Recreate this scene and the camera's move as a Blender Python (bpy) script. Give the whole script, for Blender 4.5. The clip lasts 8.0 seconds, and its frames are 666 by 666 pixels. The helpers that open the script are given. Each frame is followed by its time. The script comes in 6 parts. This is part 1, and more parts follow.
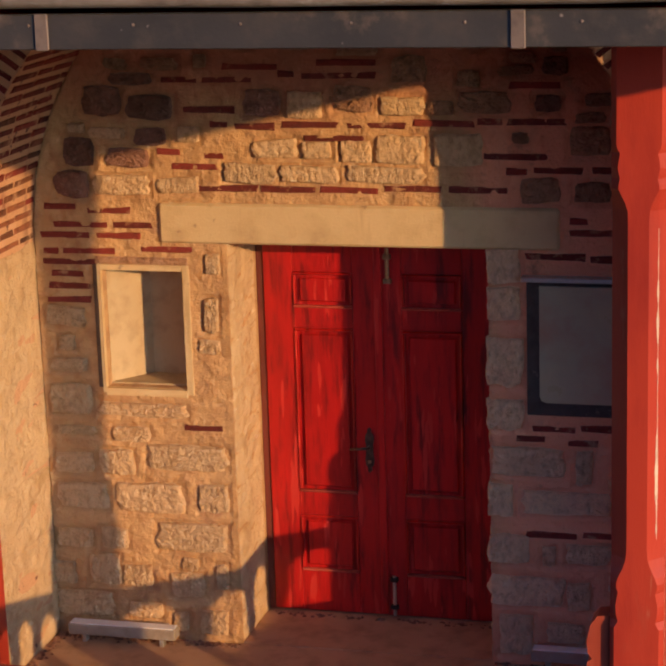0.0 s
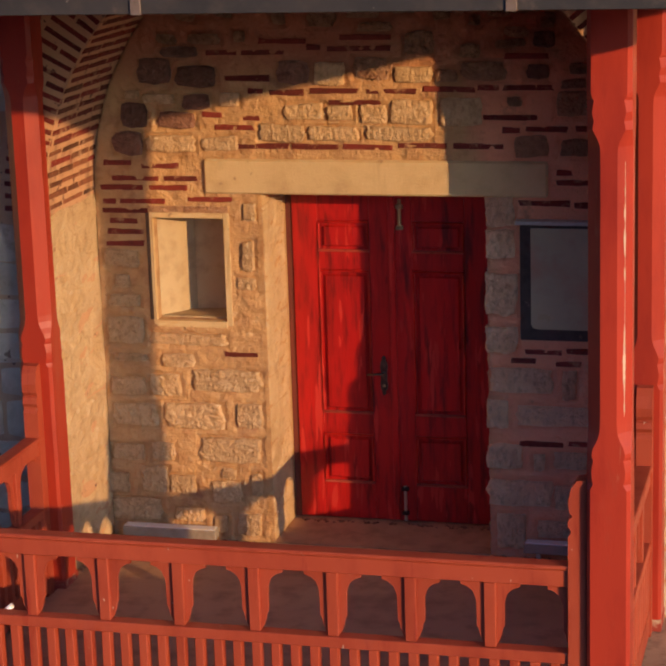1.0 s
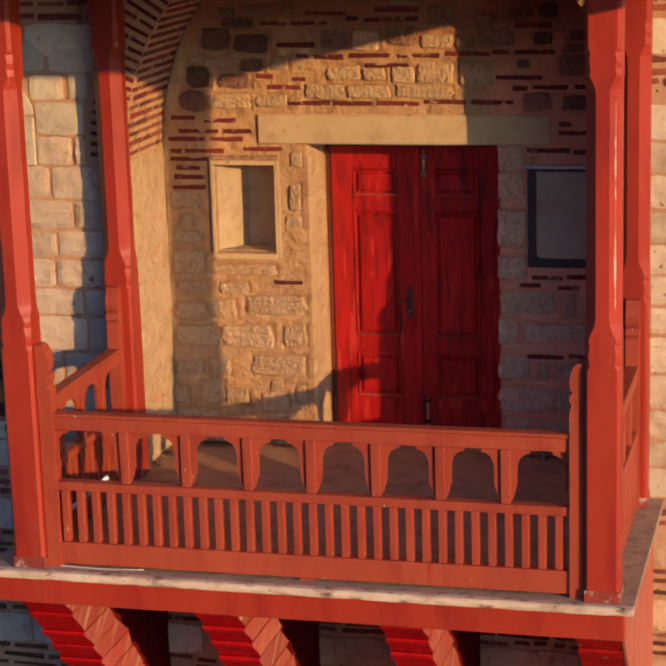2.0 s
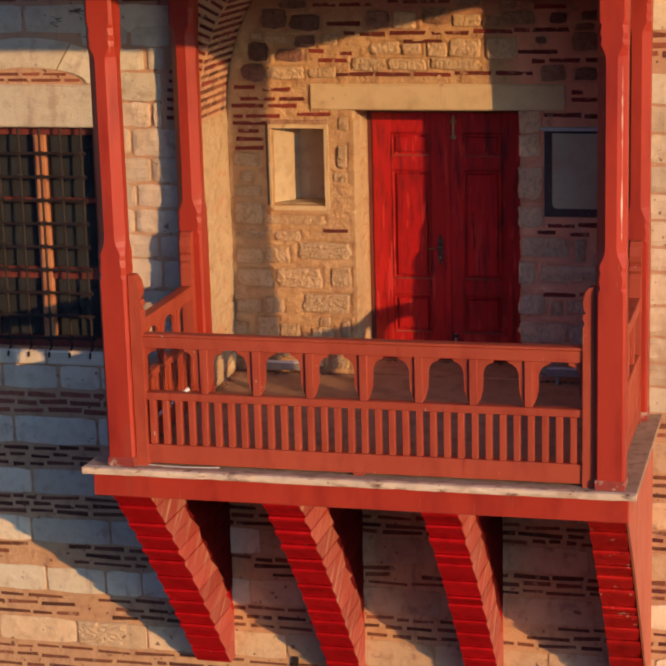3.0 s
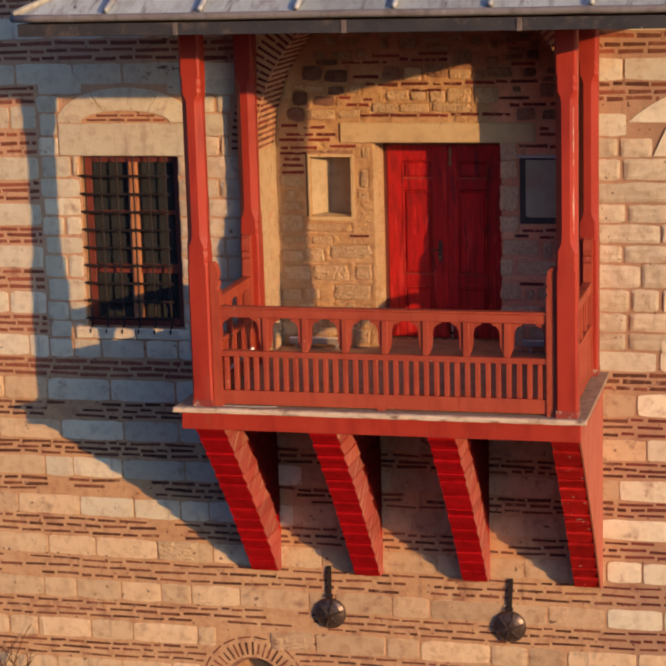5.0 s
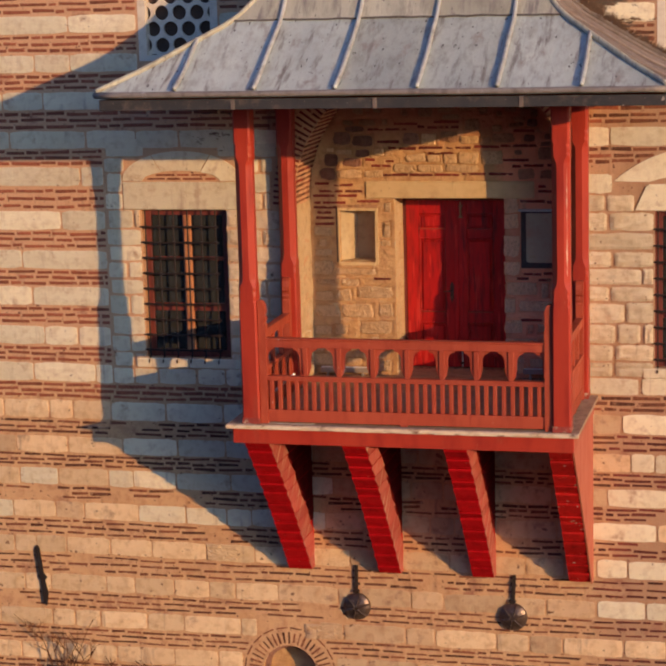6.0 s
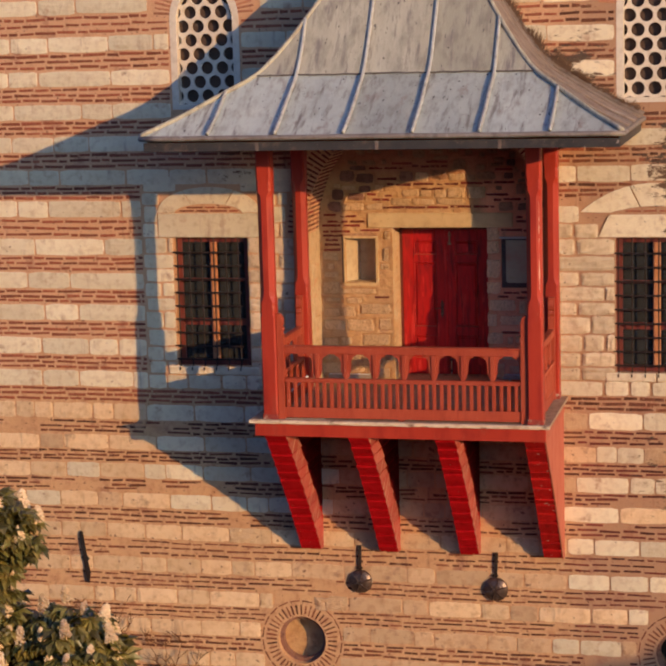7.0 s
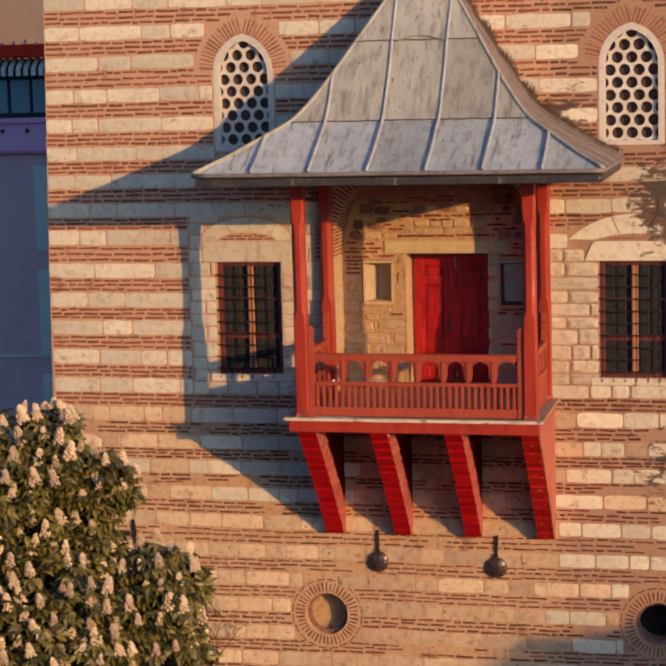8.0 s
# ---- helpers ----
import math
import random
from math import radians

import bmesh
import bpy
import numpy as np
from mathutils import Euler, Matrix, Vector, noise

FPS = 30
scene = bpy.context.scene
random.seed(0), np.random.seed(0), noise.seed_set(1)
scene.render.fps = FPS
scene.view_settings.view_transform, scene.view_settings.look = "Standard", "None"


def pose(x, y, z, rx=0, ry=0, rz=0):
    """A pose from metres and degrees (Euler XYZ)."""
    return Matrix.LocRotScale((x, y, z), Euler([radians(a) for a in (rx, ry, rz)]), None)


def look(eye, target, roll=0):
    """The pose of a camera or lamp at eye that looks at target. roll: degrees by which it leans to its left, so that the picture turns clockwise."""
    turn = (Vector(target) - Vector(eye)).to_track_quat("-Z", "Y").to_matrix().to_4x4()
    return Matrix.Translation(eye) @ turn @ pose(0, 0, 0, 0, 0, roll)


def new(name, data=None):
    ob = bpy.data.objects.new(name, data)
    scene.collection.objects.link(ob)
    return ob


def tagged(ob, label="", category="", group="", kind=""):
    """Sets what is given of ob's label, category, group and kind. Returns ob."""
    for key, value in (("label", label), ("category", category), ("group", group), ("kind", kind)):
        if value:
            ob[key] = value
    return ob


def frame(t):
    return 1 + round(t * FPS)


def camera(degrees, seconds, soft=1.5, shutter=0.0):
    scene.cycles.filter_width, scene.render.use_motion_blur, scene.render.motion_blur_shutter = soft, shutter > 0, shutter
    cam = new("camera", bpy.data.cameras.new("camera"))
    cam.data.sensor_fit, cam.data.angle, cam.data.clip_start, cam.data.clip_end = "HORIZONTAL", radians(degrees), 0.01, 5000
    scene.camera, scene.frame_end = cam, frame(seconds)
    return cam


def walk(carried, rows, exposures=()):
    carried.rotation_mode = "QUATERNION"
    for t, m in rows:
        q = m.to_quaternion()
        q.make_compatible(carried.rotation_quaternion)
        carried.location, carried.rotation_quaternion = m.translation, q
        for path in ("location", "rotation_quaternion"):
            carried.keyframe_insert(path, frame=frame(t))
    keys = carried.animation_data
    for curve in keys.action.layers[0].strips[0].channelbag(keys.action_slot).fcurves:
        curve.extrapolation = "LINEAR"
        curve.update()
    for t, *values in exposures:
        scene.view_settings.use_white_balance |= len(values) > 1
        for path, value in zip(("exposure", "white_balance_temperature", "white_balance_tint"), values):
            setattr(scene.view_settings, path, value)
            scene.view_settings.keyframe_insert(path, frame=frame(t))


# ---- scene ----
cam = camera(19.0, 8.0, soft=2.5)
PATH = [
    (0, (2.545, -9.366, 4.46), (2.049, -7.488, 3.984), -1.8),
    (0.5, (2.698, -10.156, 4.479), (2.202, -8.277, 4.004), -1.8),
    (1, (2.849, -11.157, 4.481), (2.356, -9.277, 4.008), -1.8),
    (1.5, (2.999, -12.264, 4.456), (2.509, -10.382, 3.987), -1.8),
    (3, (3.307, -15.74, 4.514), (2.822, -13.858, 4.045), -1.6),
    (3.5, (3.467, -16.909, 4.547), (2.98, -15.027, 4.079), -1.6),
    (4, (3.758, -18.197, 4.613), (3.272, -16.31, 4.163), -1.6),
    (5.3, (4.344, -21.769, 5.022), (3.8655, -19.869, 4.6225), -1.6),
    (5.5, (4.434, -22.447, 5.126), (3.954, -20.545, 4.737), -1.6),
    (6, (4.686, -24.304, 5.394), (4.209, -22.397, 5.028), -1.6),
    (6.5, (4.985, -26.158, 5.534), (4.512, -24.246, 5.189), -1.6),
    (7, (5.449, -28.301, 5.656), (4.979, -26.384, 5.333), -1.6),
    (7.5, (5.796, -30.431, 5.755), (5.329, -28.51, 5.454), -1.6),
    (8, (6.046, -32.812, 5.843), (5.582, -30.887, 5.564), -1.6),
]
walk(cam, [(t, look(eye, target, roll)) for t, eye, target, roll in PATH],
     [(0, 0.03), (1.5, 0.0), (4, -0.03), (7, -0.09), (8, -0.08)])

# ---- light ----
SUN_TRAVEL = Vector((-1.26, 1.0, -0.28)).normalized()
world = bpy.data.worlds.new("sky")
scene.world = world
world.use_nodes = True
wn = world.node_tree
wn.nodes.clear()
sky = wn.nodes.new("ShaderNodeTexSky")
sky.sky_type = "NISHITA"
sky.sun_disc = False
sky.sun_elevation = radians(9.7)
sky.sun_rotation = radians(128.4)
sky.dust_density = 3.5
sky.ozone_density = 2.0
wbg = wn.nodes.new("ShaderNodeBackground")
wbg.inputs["Strength"].default_value = 0.139
wout = wn.nodes.new("ShaderNodeOutputWorld")
tint = wn.nodes.new("ShaderNodeMix")
tint.data_type, tint.blend_type = "RGBA", "MULTIPLY"
tint.inputs[0].default_value = 1.0
tint.inputs[7].default_value = (0.61, 0.95, 1.80, 1.0)
wn.links.new(sky.outputs[0], tint.inputs[6])
wn.links.new(tint.outputs[2], wbg.inputs["Color"])
wn.links.new(wbg.outputs[0], wout.inputs["Surface"])

sun_data = bpy.data.lights.new("sun", "SUN")
sun_data.energy = 4.15
sun_data.angle = radians(0.6)
sun_data.color = (1.0, 0.583, 0.258)
sun = new("sun", sun_data)
sun.matrix_world = look((30, -24, 8), Vector((30, -24, 8)) + SUN_TRAVEL)


# ---- mesh helpers ----
def thing(name, at, label, category, group="", kind=""):
    ob = new(name)
    ob.empty_display_size = 0.2
    ob.location = at
    tagged(ob, label, category, group, kind)
    return ob


def hang(ob, parent):
    ob.parent = parent
    if parent is not None and parent.type == "EMPTY":
        ob.matrix_parent_inverse = Matrix.Translation(-Vector(parent.location))
    return ob


def mesh_of(name, bm, material, smooth=False):
    bmesh.ops.recalc_face_normals(bm, faces=bm.faces[:])
    me = bpy.data.meshes.new(name)
    bm.to_mesh(me)
    bm.free()
    if smooth:
        for p in me.polygons:
            p.use_smooth = True
    me.materials.append(material)
    return me


def part(name, bm, material, parent, label="", smooth=False):
    ob = new(name, mesh_of(name, bm, material, smooth))
    hang(ob, parent)
    if label:
        tagged(ob, label)
    return ob


def structure(name, bm, material, label, category, smooth=False):
    return tagged(new(name, mesh_of(name, bm, material, smooth)), label, category, "", "structure")


def piece(name, me, parent, m):
    ob = new(name, me)
    hang(ob, parent)
    ob.matrix_basis = m
    return ob


def box(bm, x0, x1, y0, y1, z0, z1, bevel=0.0):
    v = [bm.verts.new((x, y, z)) for x in (x0, x1) for y in (y0, y1) for z in (z0, z1)]
    fs = [bm.faces.new([v[i] for i in q]) for q in
          ((0, 1, 3, 2), (4, 6, 7, 5), (0, 4, 5, 1), (2, 3, 7, 6), (0, 2, 6, 4), (1, 5, 7, 3))]
    if bevel:
        es = list({e for f in fs for e in f.edges})
        bmesh.ops.bevel(bm, geom=es, offset=bevel, segments=1, affect="EDGES", clamp_overlap=True)
    return bm


def boxed(x0, x1, y0, y1, z0, z1, bevel=0.0):
    return box(bmesh.new(), x0, x1, y0, y1, z0, z1, bevel)


def prism(bm, pts, axis, a, b):
    """A flat outline given in the two other axes, drawn out from a to b along axis."""
    def at(p, h):
        return {"x": (h, p[0], p[1]), "y": (p[0], h, p[1]), "z": (p[0], p[1], h)}[axis]
    lo = [bm.verts.new(at(p, a)) for p in pts]
    hi = [bm.verts.new(at(p, b)) for p in pts]
    n = len(pts)
    for i in range(n):
        bm.faces.new((lo[i], lo[(i + 1) % n], hi[(i + 1) % n], hi[i]))
    ends = [bm.faces.new(lo), bm.faces.new(hi[::-1])]
    for f in ends:
        f.normal_update()
    bmesh.ops.triangulate(bm, faces=ends, ngon_method="EAR_CLIP")
    return bm


def tube(bm, pts, r, n=8, r1=None):
    rings = []
    pts = [Vector(p) for p in pts]
    for i, p in enumerate(pts):
        d = (pts[min(i + 1, len(pts) - 1)] - pts[max(i - 1, 0)]).normalized()
        s = d.cross(Vector((0.31, 0.2, 1.0)) if abs(d.z) < 0.9 else Vector((1, 0.1, 0))).normalized()
        u = s.cross(d)
        rr = r if r1 is None else r + (r1 - r) * i / (len(pts) - 1)
        rings.append([bm.verts.new(p + (s * math.cos(k * 2 * math.pi / n) + u * math.sin(k * 2 * math.pi / n)) * rr) for k in range(n)])
    for a, b in zip(rings, rings[1:]):
        for k in range(n):
            bm.faces.new((a[k], a[(k + 1) % n], b[(k + 1) % n], b[k]))
    bm.faces.new(rings[0][::-1])
    bm.faces.new(rings[-1])
    return bm


def disc_loop(cx, cz, r, n=32):
    return [(cx + r * math.cos(2 * math.pi * k / n), cz + r * math.sin(2 * math.pi * k / n)) for k in range(n)]


def slab_with_holes(outer, holes, y0, y1):
    """An upright wall from y0 to y1, with openings that go through it."""
    bm = bmesh.new()
    loops = []
    for pts in [outer] + holes:
        vs = [bm.verts.new((x, y0, z)) for x, z in pts]
        loops.append(vs)
        for i in range(len(vs)):
            bm.edges.new((vs[i], vs[(i + 1) % len(vs)]))
    bmesh.ops.triangle_fill(bm, use_beauty=True, use_dissolve=False, edges=bm.edges[:])
    front = bm.faces[:]
    geo = bmesh.ops.duplicate(bm, geom=front)
    vmap = geo["vert_map"]
    back = [g for g in geo["geom"] if isinstance(g, bmesh.types.BMFace)]
    for vs in loops:
        for v in vs:
            vmap[v].co.y = y1
        for i in range(len(vs)):
            a, b = vs[i], vs[(i + 1) % len(vs)]
            bm.faces.new((a, b, vmap[b], vmap[a]))
    return bm


# ---- materials ----
SOOT = (((-2.7, 0.0, -0.35), 1.5, 0.06), ((4.0, 0.0, 3.25), 1.5, 0.30), ((2.1, 0.0, 4.7), 0.9, 0.22), ((4.0, 0.0, -1.2), 1.6, 0.21), ((-3.0, 0.0, 3.35), 0.8, 0.14))
def surface(name, tones, rough=0.85, metal=0.0, big=1.2, mid=9.0, fine=70.0, relief=0.012, spread=0.25,
            stain=None, stain_at=0.62, stain_scale=2.2, stretch=(1, 1, 1), gloss_vary=0.1, chip=None, chip_at=0.7, chip_scale=22.0, grime=None, spec=0.5, zones=(), streak=None, turn=0.0):
    """Three tones mixed by noise at two scales, a tone of its own for each piece, stains and fine relief."""
    m = bpy.data.materials.new(name)
    m.use_nodes = True
    t = m.node_tree
    t.nodes.clear()
    N, L = t.nodes.new, t.links.new
    geo = N("ShaderNodeNewGeometry")
    info = N("ShaderNodeObjectInfo")
    mp = N("ShaderNodeMapping")
    mp.inputs["Scale"].default_value = stretch
    if turn:
        tilt = N("ShaderNodeMapping")
        tilt.inputs["Rotation"].default_value = (turn, 0, 0)
        L(geo.outputs["Position"], tilt.inputs["Vector"])
        L(tilt.outputs[0], mp.inputs["Vector"])
    else:
        L(geo.outputs["Position"], mp.inputs["Vector"])

    def noise_at(scale, detail=4.0, rough_n=0.6):
        n = N("ShaderNodeTexNoise")
        n.inputs["Scale"].default_value = scale
        n.inputs["Detail"].default_value = detail
        n.inputs["Roughness"].default_value = rough_n
        L(mp.outputs[0], n.inputs["Vector"])
        return n

    def ramp(src, lo, hi):
        r = N("ShaderNodeMapRange")
        r.inputs["From Min"].default_value = lo
        r.inputs["From Max"].default_value = hi
        L(src, r.inputs["Value"])
        return r.outputs[0]

    def mix(fac, a, b, blend="MIX"):
        x = N("ShaderNodeMix")
        x.data_type = "RGBA"
        x.blend_type = blend
        for sock, val in ((x.inputs[0], fac), (x.inputs[6], a), (x.inputs[7], b)):
            if hasattr(val, "is_linked"):
                L(val, sock)
            elif isinstance(val, tuple):
                sock.default_value = (*val, 1.0)
            else:
                sock.default_value = val
        return x.outputs[2]

    nb, nm, nf = noise_at(big), noise_at(mid, 5.0), noise_at(fine, 3.0, 0.7)
    col = mix(ramp(nb.outputs["Fac"], 0.35, 0.65), tones[0], tones[1])
    col = mix(ramp(nm.outputs["Fac"], 0.48, 0.72), col, tones[2])
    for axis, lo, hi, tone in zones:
        # second tone past a ragged border: facade repointing, painted bounce and shade in recess
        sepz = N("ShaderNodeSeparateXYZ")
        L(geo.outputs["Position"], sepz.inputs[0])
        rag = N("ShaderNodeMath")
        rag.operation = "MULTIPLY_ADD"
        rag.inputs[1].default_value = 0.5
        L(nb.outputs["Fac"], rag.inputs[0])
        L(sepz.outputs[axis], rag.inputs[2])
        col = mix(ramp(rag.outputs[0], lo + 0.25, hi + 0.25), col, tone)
    rnd = N("ShaderNodeMath")
    rnd.operation = "ADD"
    L(info.outputs["Random"], rnd.inputs[0])
    L(geo.outputs["Random Per Island"], rnd.inputs[1])
    fr = N("ShaderNodeMath")
    fr.operation = "FRACT"
    L(rnd.outputs[0], fr.inputs[0])
    hsv = N("ShaderNodeHueSaturation")
    val = N("ShaderNodeMapRange")
    val.inputs["To Min"].default_value = 1.0 - spread
    val.inputs["To Max"].default_value = 1.0 + spread
    L(fr.outputs[0], val.inputs["Value"])
    L(val.outputs[0], hsv.inputs["Value"])
    L(col, hsv.inputs["Color"])
    col = hsv.outputs[0]
    if stain:
        ns = noise_at(stain_scale, 6.0, 0.65)
        col = mix(ramp(ns.outputs["Fac"], stain_at, stain_at + 0.12), col, stain)
    if grime:
        # lichen and soot: thicker on the eastern part of the wall, and where water runs off below the west window
        sep = N("ShaderNodeSeparateXYZ")
        L(geo.outputs["Position"], sep.inputs[0])
        east = N("ShaderNodeMapRange")
        east.inputs["From Min"].default_value = 2.4
        east.inputs["From Max"].default_value = 4.6
        east.inputs["To Min"].default_value = 0.0
        east.inputs["To Max"].default_value = 0.16
        L(sep.outputs[0], east.inputs["Value"])
        worst = east.outputs[0]
        for centre, reach, amount in SOOT:
            spot = N("ShaderNodeVectorMath")
            spot.operation = "DISTANCE"
            spot.inputs[1].default_value = centre
            L(geo.outputs["Position"], spot.inputs[0])
            wet = N("ShaderNodeMapRange")
            wet.inputs["From Min"].default_value = reach
            wet.inputs["From Max"].default_value = reach * 0.25
            wet.inputs["To Max"].default_value = amount
            L(spot.outputs["Value"], wet.inputs["Value"])
            most = N("ShaderNodeMath")
            most.operation = "MAXIMUM"
            L(worst, most.inputs[0])
            L(wet.outputs[0], most.inputs[1])
            worst = most.outputs[0]
        gm = N("ShaderNodeMapping")
        gm.inputs["Scale"].default_value = (0.55, 1, 1.5)
        L(geo.outputs["Position"], gm.inputs["Vector"])
        ng = noise_at(5.0, 9.0, 0.78)
        L(gm.outputs[0], ng.inputs["Vector"])
        sm = N("ShaderNodeMath")
        sm.operation = "ADD"
        L(ng.outputs["Fac"], sm.inputs[0])
        L(worst, sm.inputs[1])
        col = mix(ramp(sm.outputs[0], 0.69, 0.73), col, grime)
    if streak:
        # runs and flakes drawn out downwards
        tone, s_at, s_scale = streak
        mv = N("ShaderNodeMapping")
        mv.inputs["Scale"].default_value = (1, 1 if stretch[1] >= 1 else 0.14, 0.13)
        L(geo.outputs["Position"], mv.inputs["Vector"])
        nv = N("ShaderNodeTexNoise")
        nv.inputs["Scale"].default_value = s_scale
        nv.inputs["Detail"].default_value = 5.0
        nv.inputs["Roughness"].default_value = 0.65
        L(mv.outputs[0], nv.inputs["Vector"])
        col = mix(ramp(nv.outputs["Fac"], s_at, s_at + 0.14), col, tone)
    if chip:
        nc = noise_at(chip_scale, 2.0, 0.5)
        col = mix(ramp(nc.outputs["Fac"], chip_at, chip_at + 0.03), col, chip)
    bsdf = N("ShaderNodeBsdfPrincipled")
    L(col, bsdf.inputs["Base Color"])
    bsdf.inputs["Metallic"].default_value = metal
    bsdf.inputs["Specular IOR Level"].default_value = spec
    rr = N("ShaderNodeMapRange")
    rr.inputs["To Min"].default_value = max(0.02, rough - gloss_vary)
    rr.inputs["To Max"].default_value = min(1.0, rough + gloss_vary)
    L(nm.outputs["Fac"], rr.inputs["Value"])
    L(rr.outputs[0], bsdf.inputs["Roughness"])
    add = N("ShaderNodeMath")
    add.operation = "MULTIPLY_ADD"
    add.inputs[1].default_value = 0.35
    L(nf.outputs["Fac"], add.inputs[0])
    L(nm.outputs["Fac"], add.inputs[2])
    bump = N("ShaderNodeBump")
    bump.inputs["Strength"].default_value = 0.9
    bump.inputs["Distance"].default_value = relief
    L(add.outputs[0], bump.inputs["Height"])
    L(bump.outputs[0], bsdf.inputs["Normal"])
    out = N("ShaderNodeOutputMaterial")
    L(bsdf.outputs[0], out.inputs["Surface"])
    return m


M_ASHLAR = surface("pale_limestone", [(0.75, 0.665, 0.465), (0.70, 0.605, 0.415), (0.59, 0.48, 0.318)], 0.88, relief=0.016, spread=0.15, big=0.8,
                   stain=(0.46, 0.315, 0.205), stain_at=0.575, stain_scale=3.6, grime=(0.135, 0.082, 0.050), chip=(0.34, 0.25, 0.18), chip_at=0.73, chip_scale=15, streak=((0.44, 0.33, 0.235), 0.60, 5.0))
M_ASHLAR2 = surface("mortar_smeared_limestone", [(0.62, 0.435, 0.255), (0.55, 0.365, 0.208), (0.45, 0.275, 0.15)], 0.9, big=1.2, mid=8, relief=0.026, spread=0.14,
                    stain=(0.34, 0.20, 0.125), stain_at=0.57, stain_scale=4.5, grime=(0.17, 0.105, 0.065), chip=(0.25, 0.145, 0.09), chip_at=0.68, chip_scale=10)
M_WARMSTONE = surface("honey_limestone", [(0.68, 0.53, 0.36), (0.62, 0.47, 0.31), (0.52, 0.38, 0.24)], 0.9, big=1.2, mid=8, relief=0.022, spread=0.12,
                      stain=(0.42, 0.28, 0.17), stain_at=0.60, stain_scale=4, chip=(0.25, 0.16, 0.10), chip_at=0.70, chip_scale=14)
M_MORTAR = surface("pink_lime_mortar", [(0.63, 0.390, 0.202), (0.56, 0.326, 0.167), (0.44, 0.228, 0.117)], 0.95, big=0.6, mid=8, relief=0.026, spread=0.0,
                   stain=(0.32, 0.145, 0.092), stain_at=0.58, stain_scale=1.8, grime=(0.10, 0.07, 0.05), chip=(0.18, 0.085, 0.055), chip_at=0.66, chip_scale=18,
                   zones=((2, -0.2, 0.6, (0.60, 0.352, 0.198)), (0, 1.75, 2.3, (0.43, 0.25, 0.145))), streak=((0.26, 0.135, 0.08), 0.60, 4.0))
M_CREAM = surface("cream_limestone", [(0.64, 0.53, 0.355), (0.57, 0.455, 0.295), (0.46, 0.35, 0.215)], 0.9, big=1.0, mid=8, relief=0.020, spread=0.14, grime=(0.17, 0.115, 0.072),
                  stain=(0.46, 0.32, 0.20), stain_at=0.61, stain_scale=3.6, chip=(0.25, 0.17, 0.11), chip_at=0.70, chip_scale=14, streak=((0.42, 0.31, 0.20), 0.60, 6.0))
M_MIDSTONE = surface("tan_limestone", [(0.74, 0.545, 0.325), (0.68, 0.48, 0.275), (0.56, 0.37, 0.20)], 0.9, big=1.0, mid=8, relief=0.022, spread=0.15,
                     stain=(0.42, 0.275, 0.17), stain_at=0.58, stain_scale=3.6, grime=(0.17, 0.105, 0.065), chip=(0.27, 0.16, 0.095), chip_at=0.695, chip_scale=10, streak=((0.40, 0.27, 0.17), 0.585, 5.0))
M_BRICK = surface("thin_red_brick", [(0.31, 0.100, 0.050), (0.25, 0.074, 0.038), (0.17, 0.048, 0.027)], 0.9, mid=16, relief=0.008, spread=0.32,
                  stain=(0.46, 0.25, 0.15), stain_at=0.62, stain_scale=4.0, grime=(0.06, 0.035, 0.026))
M_BRICK2 = surface("smeared_dark_brick", [(0.20, 0.072, 0.034), (0.145, 0.048, 0.024), (0.080, 0.027, 0.015)], 0.9, mid=16, relief=0.010, spread=0.5,
                   stain=(0.48, 0.29, 0.175), stain_at=0.58, stain_scale=4.5, grime=(0.09, 0.06, 0.045))
M_BRICK3 = surface("dark_crimson_brick", [(0.15, 0.032, 0.021), (0.11, 0.025, 0.017), (0.07, 0.020, 0.014)], 0.9, mid=16, relief=0.010, spread=0.5,
                   stain=(0.42, 0.25, 0.15), stain_at=0.62, stain_scale=5, grime=(0.05, 0.035, 0.028))
M_ARCHBRICK = surface("pale_orange_brick", [(0.42, 0.185, 0.098), (0.35, 0.140, 0.074), (0.25, 0.090, 0.050)], 0.9, mid=16, relief=0.008, spread=0.3,
                      stain=(0.54, 0.33, 0.19), stain_at=0.60, stain_scale=6.0)
M_HOLLOW = surface("dark_hollow_brown", [(0.095, 0.060, 0.044), (0.08, 0.05, 0.038), (0.06, 0.04, 0.03)], 0.95, relief=0.002, spread=0.0)
M_RUBBLE = surface("rough_rubble_stone", [(0.70, 0.49, 0.28), (0.63, 0.43, 0.24), (0.46, 0.29, 0.155)], 0.92, big=3, mid=24, fine=60, relief=0.05, spread=0.10, stretch=(1.4, 1, 0.9))
M_GREYSTONE = surface("grey_rubble_stone", [(0.95, 0.67, 0.42), (0.88, 0.61, 0.38), (0.64, 0.42, 0.26)], 0.92, big=5, mid=22, fine=60, relief=0.085, spread=0.08, stretch=(1.4, 1, 0.9))
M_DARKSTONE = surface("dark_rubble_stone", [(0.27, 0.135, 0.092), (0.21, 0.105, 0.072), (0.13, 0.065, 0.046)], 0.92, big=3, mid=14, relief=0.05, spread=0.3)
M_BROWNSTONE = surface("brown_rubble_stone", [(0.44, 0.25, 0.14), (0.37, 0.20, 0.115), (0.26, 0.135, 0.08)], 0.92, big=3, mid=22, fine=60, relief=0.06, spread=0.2)
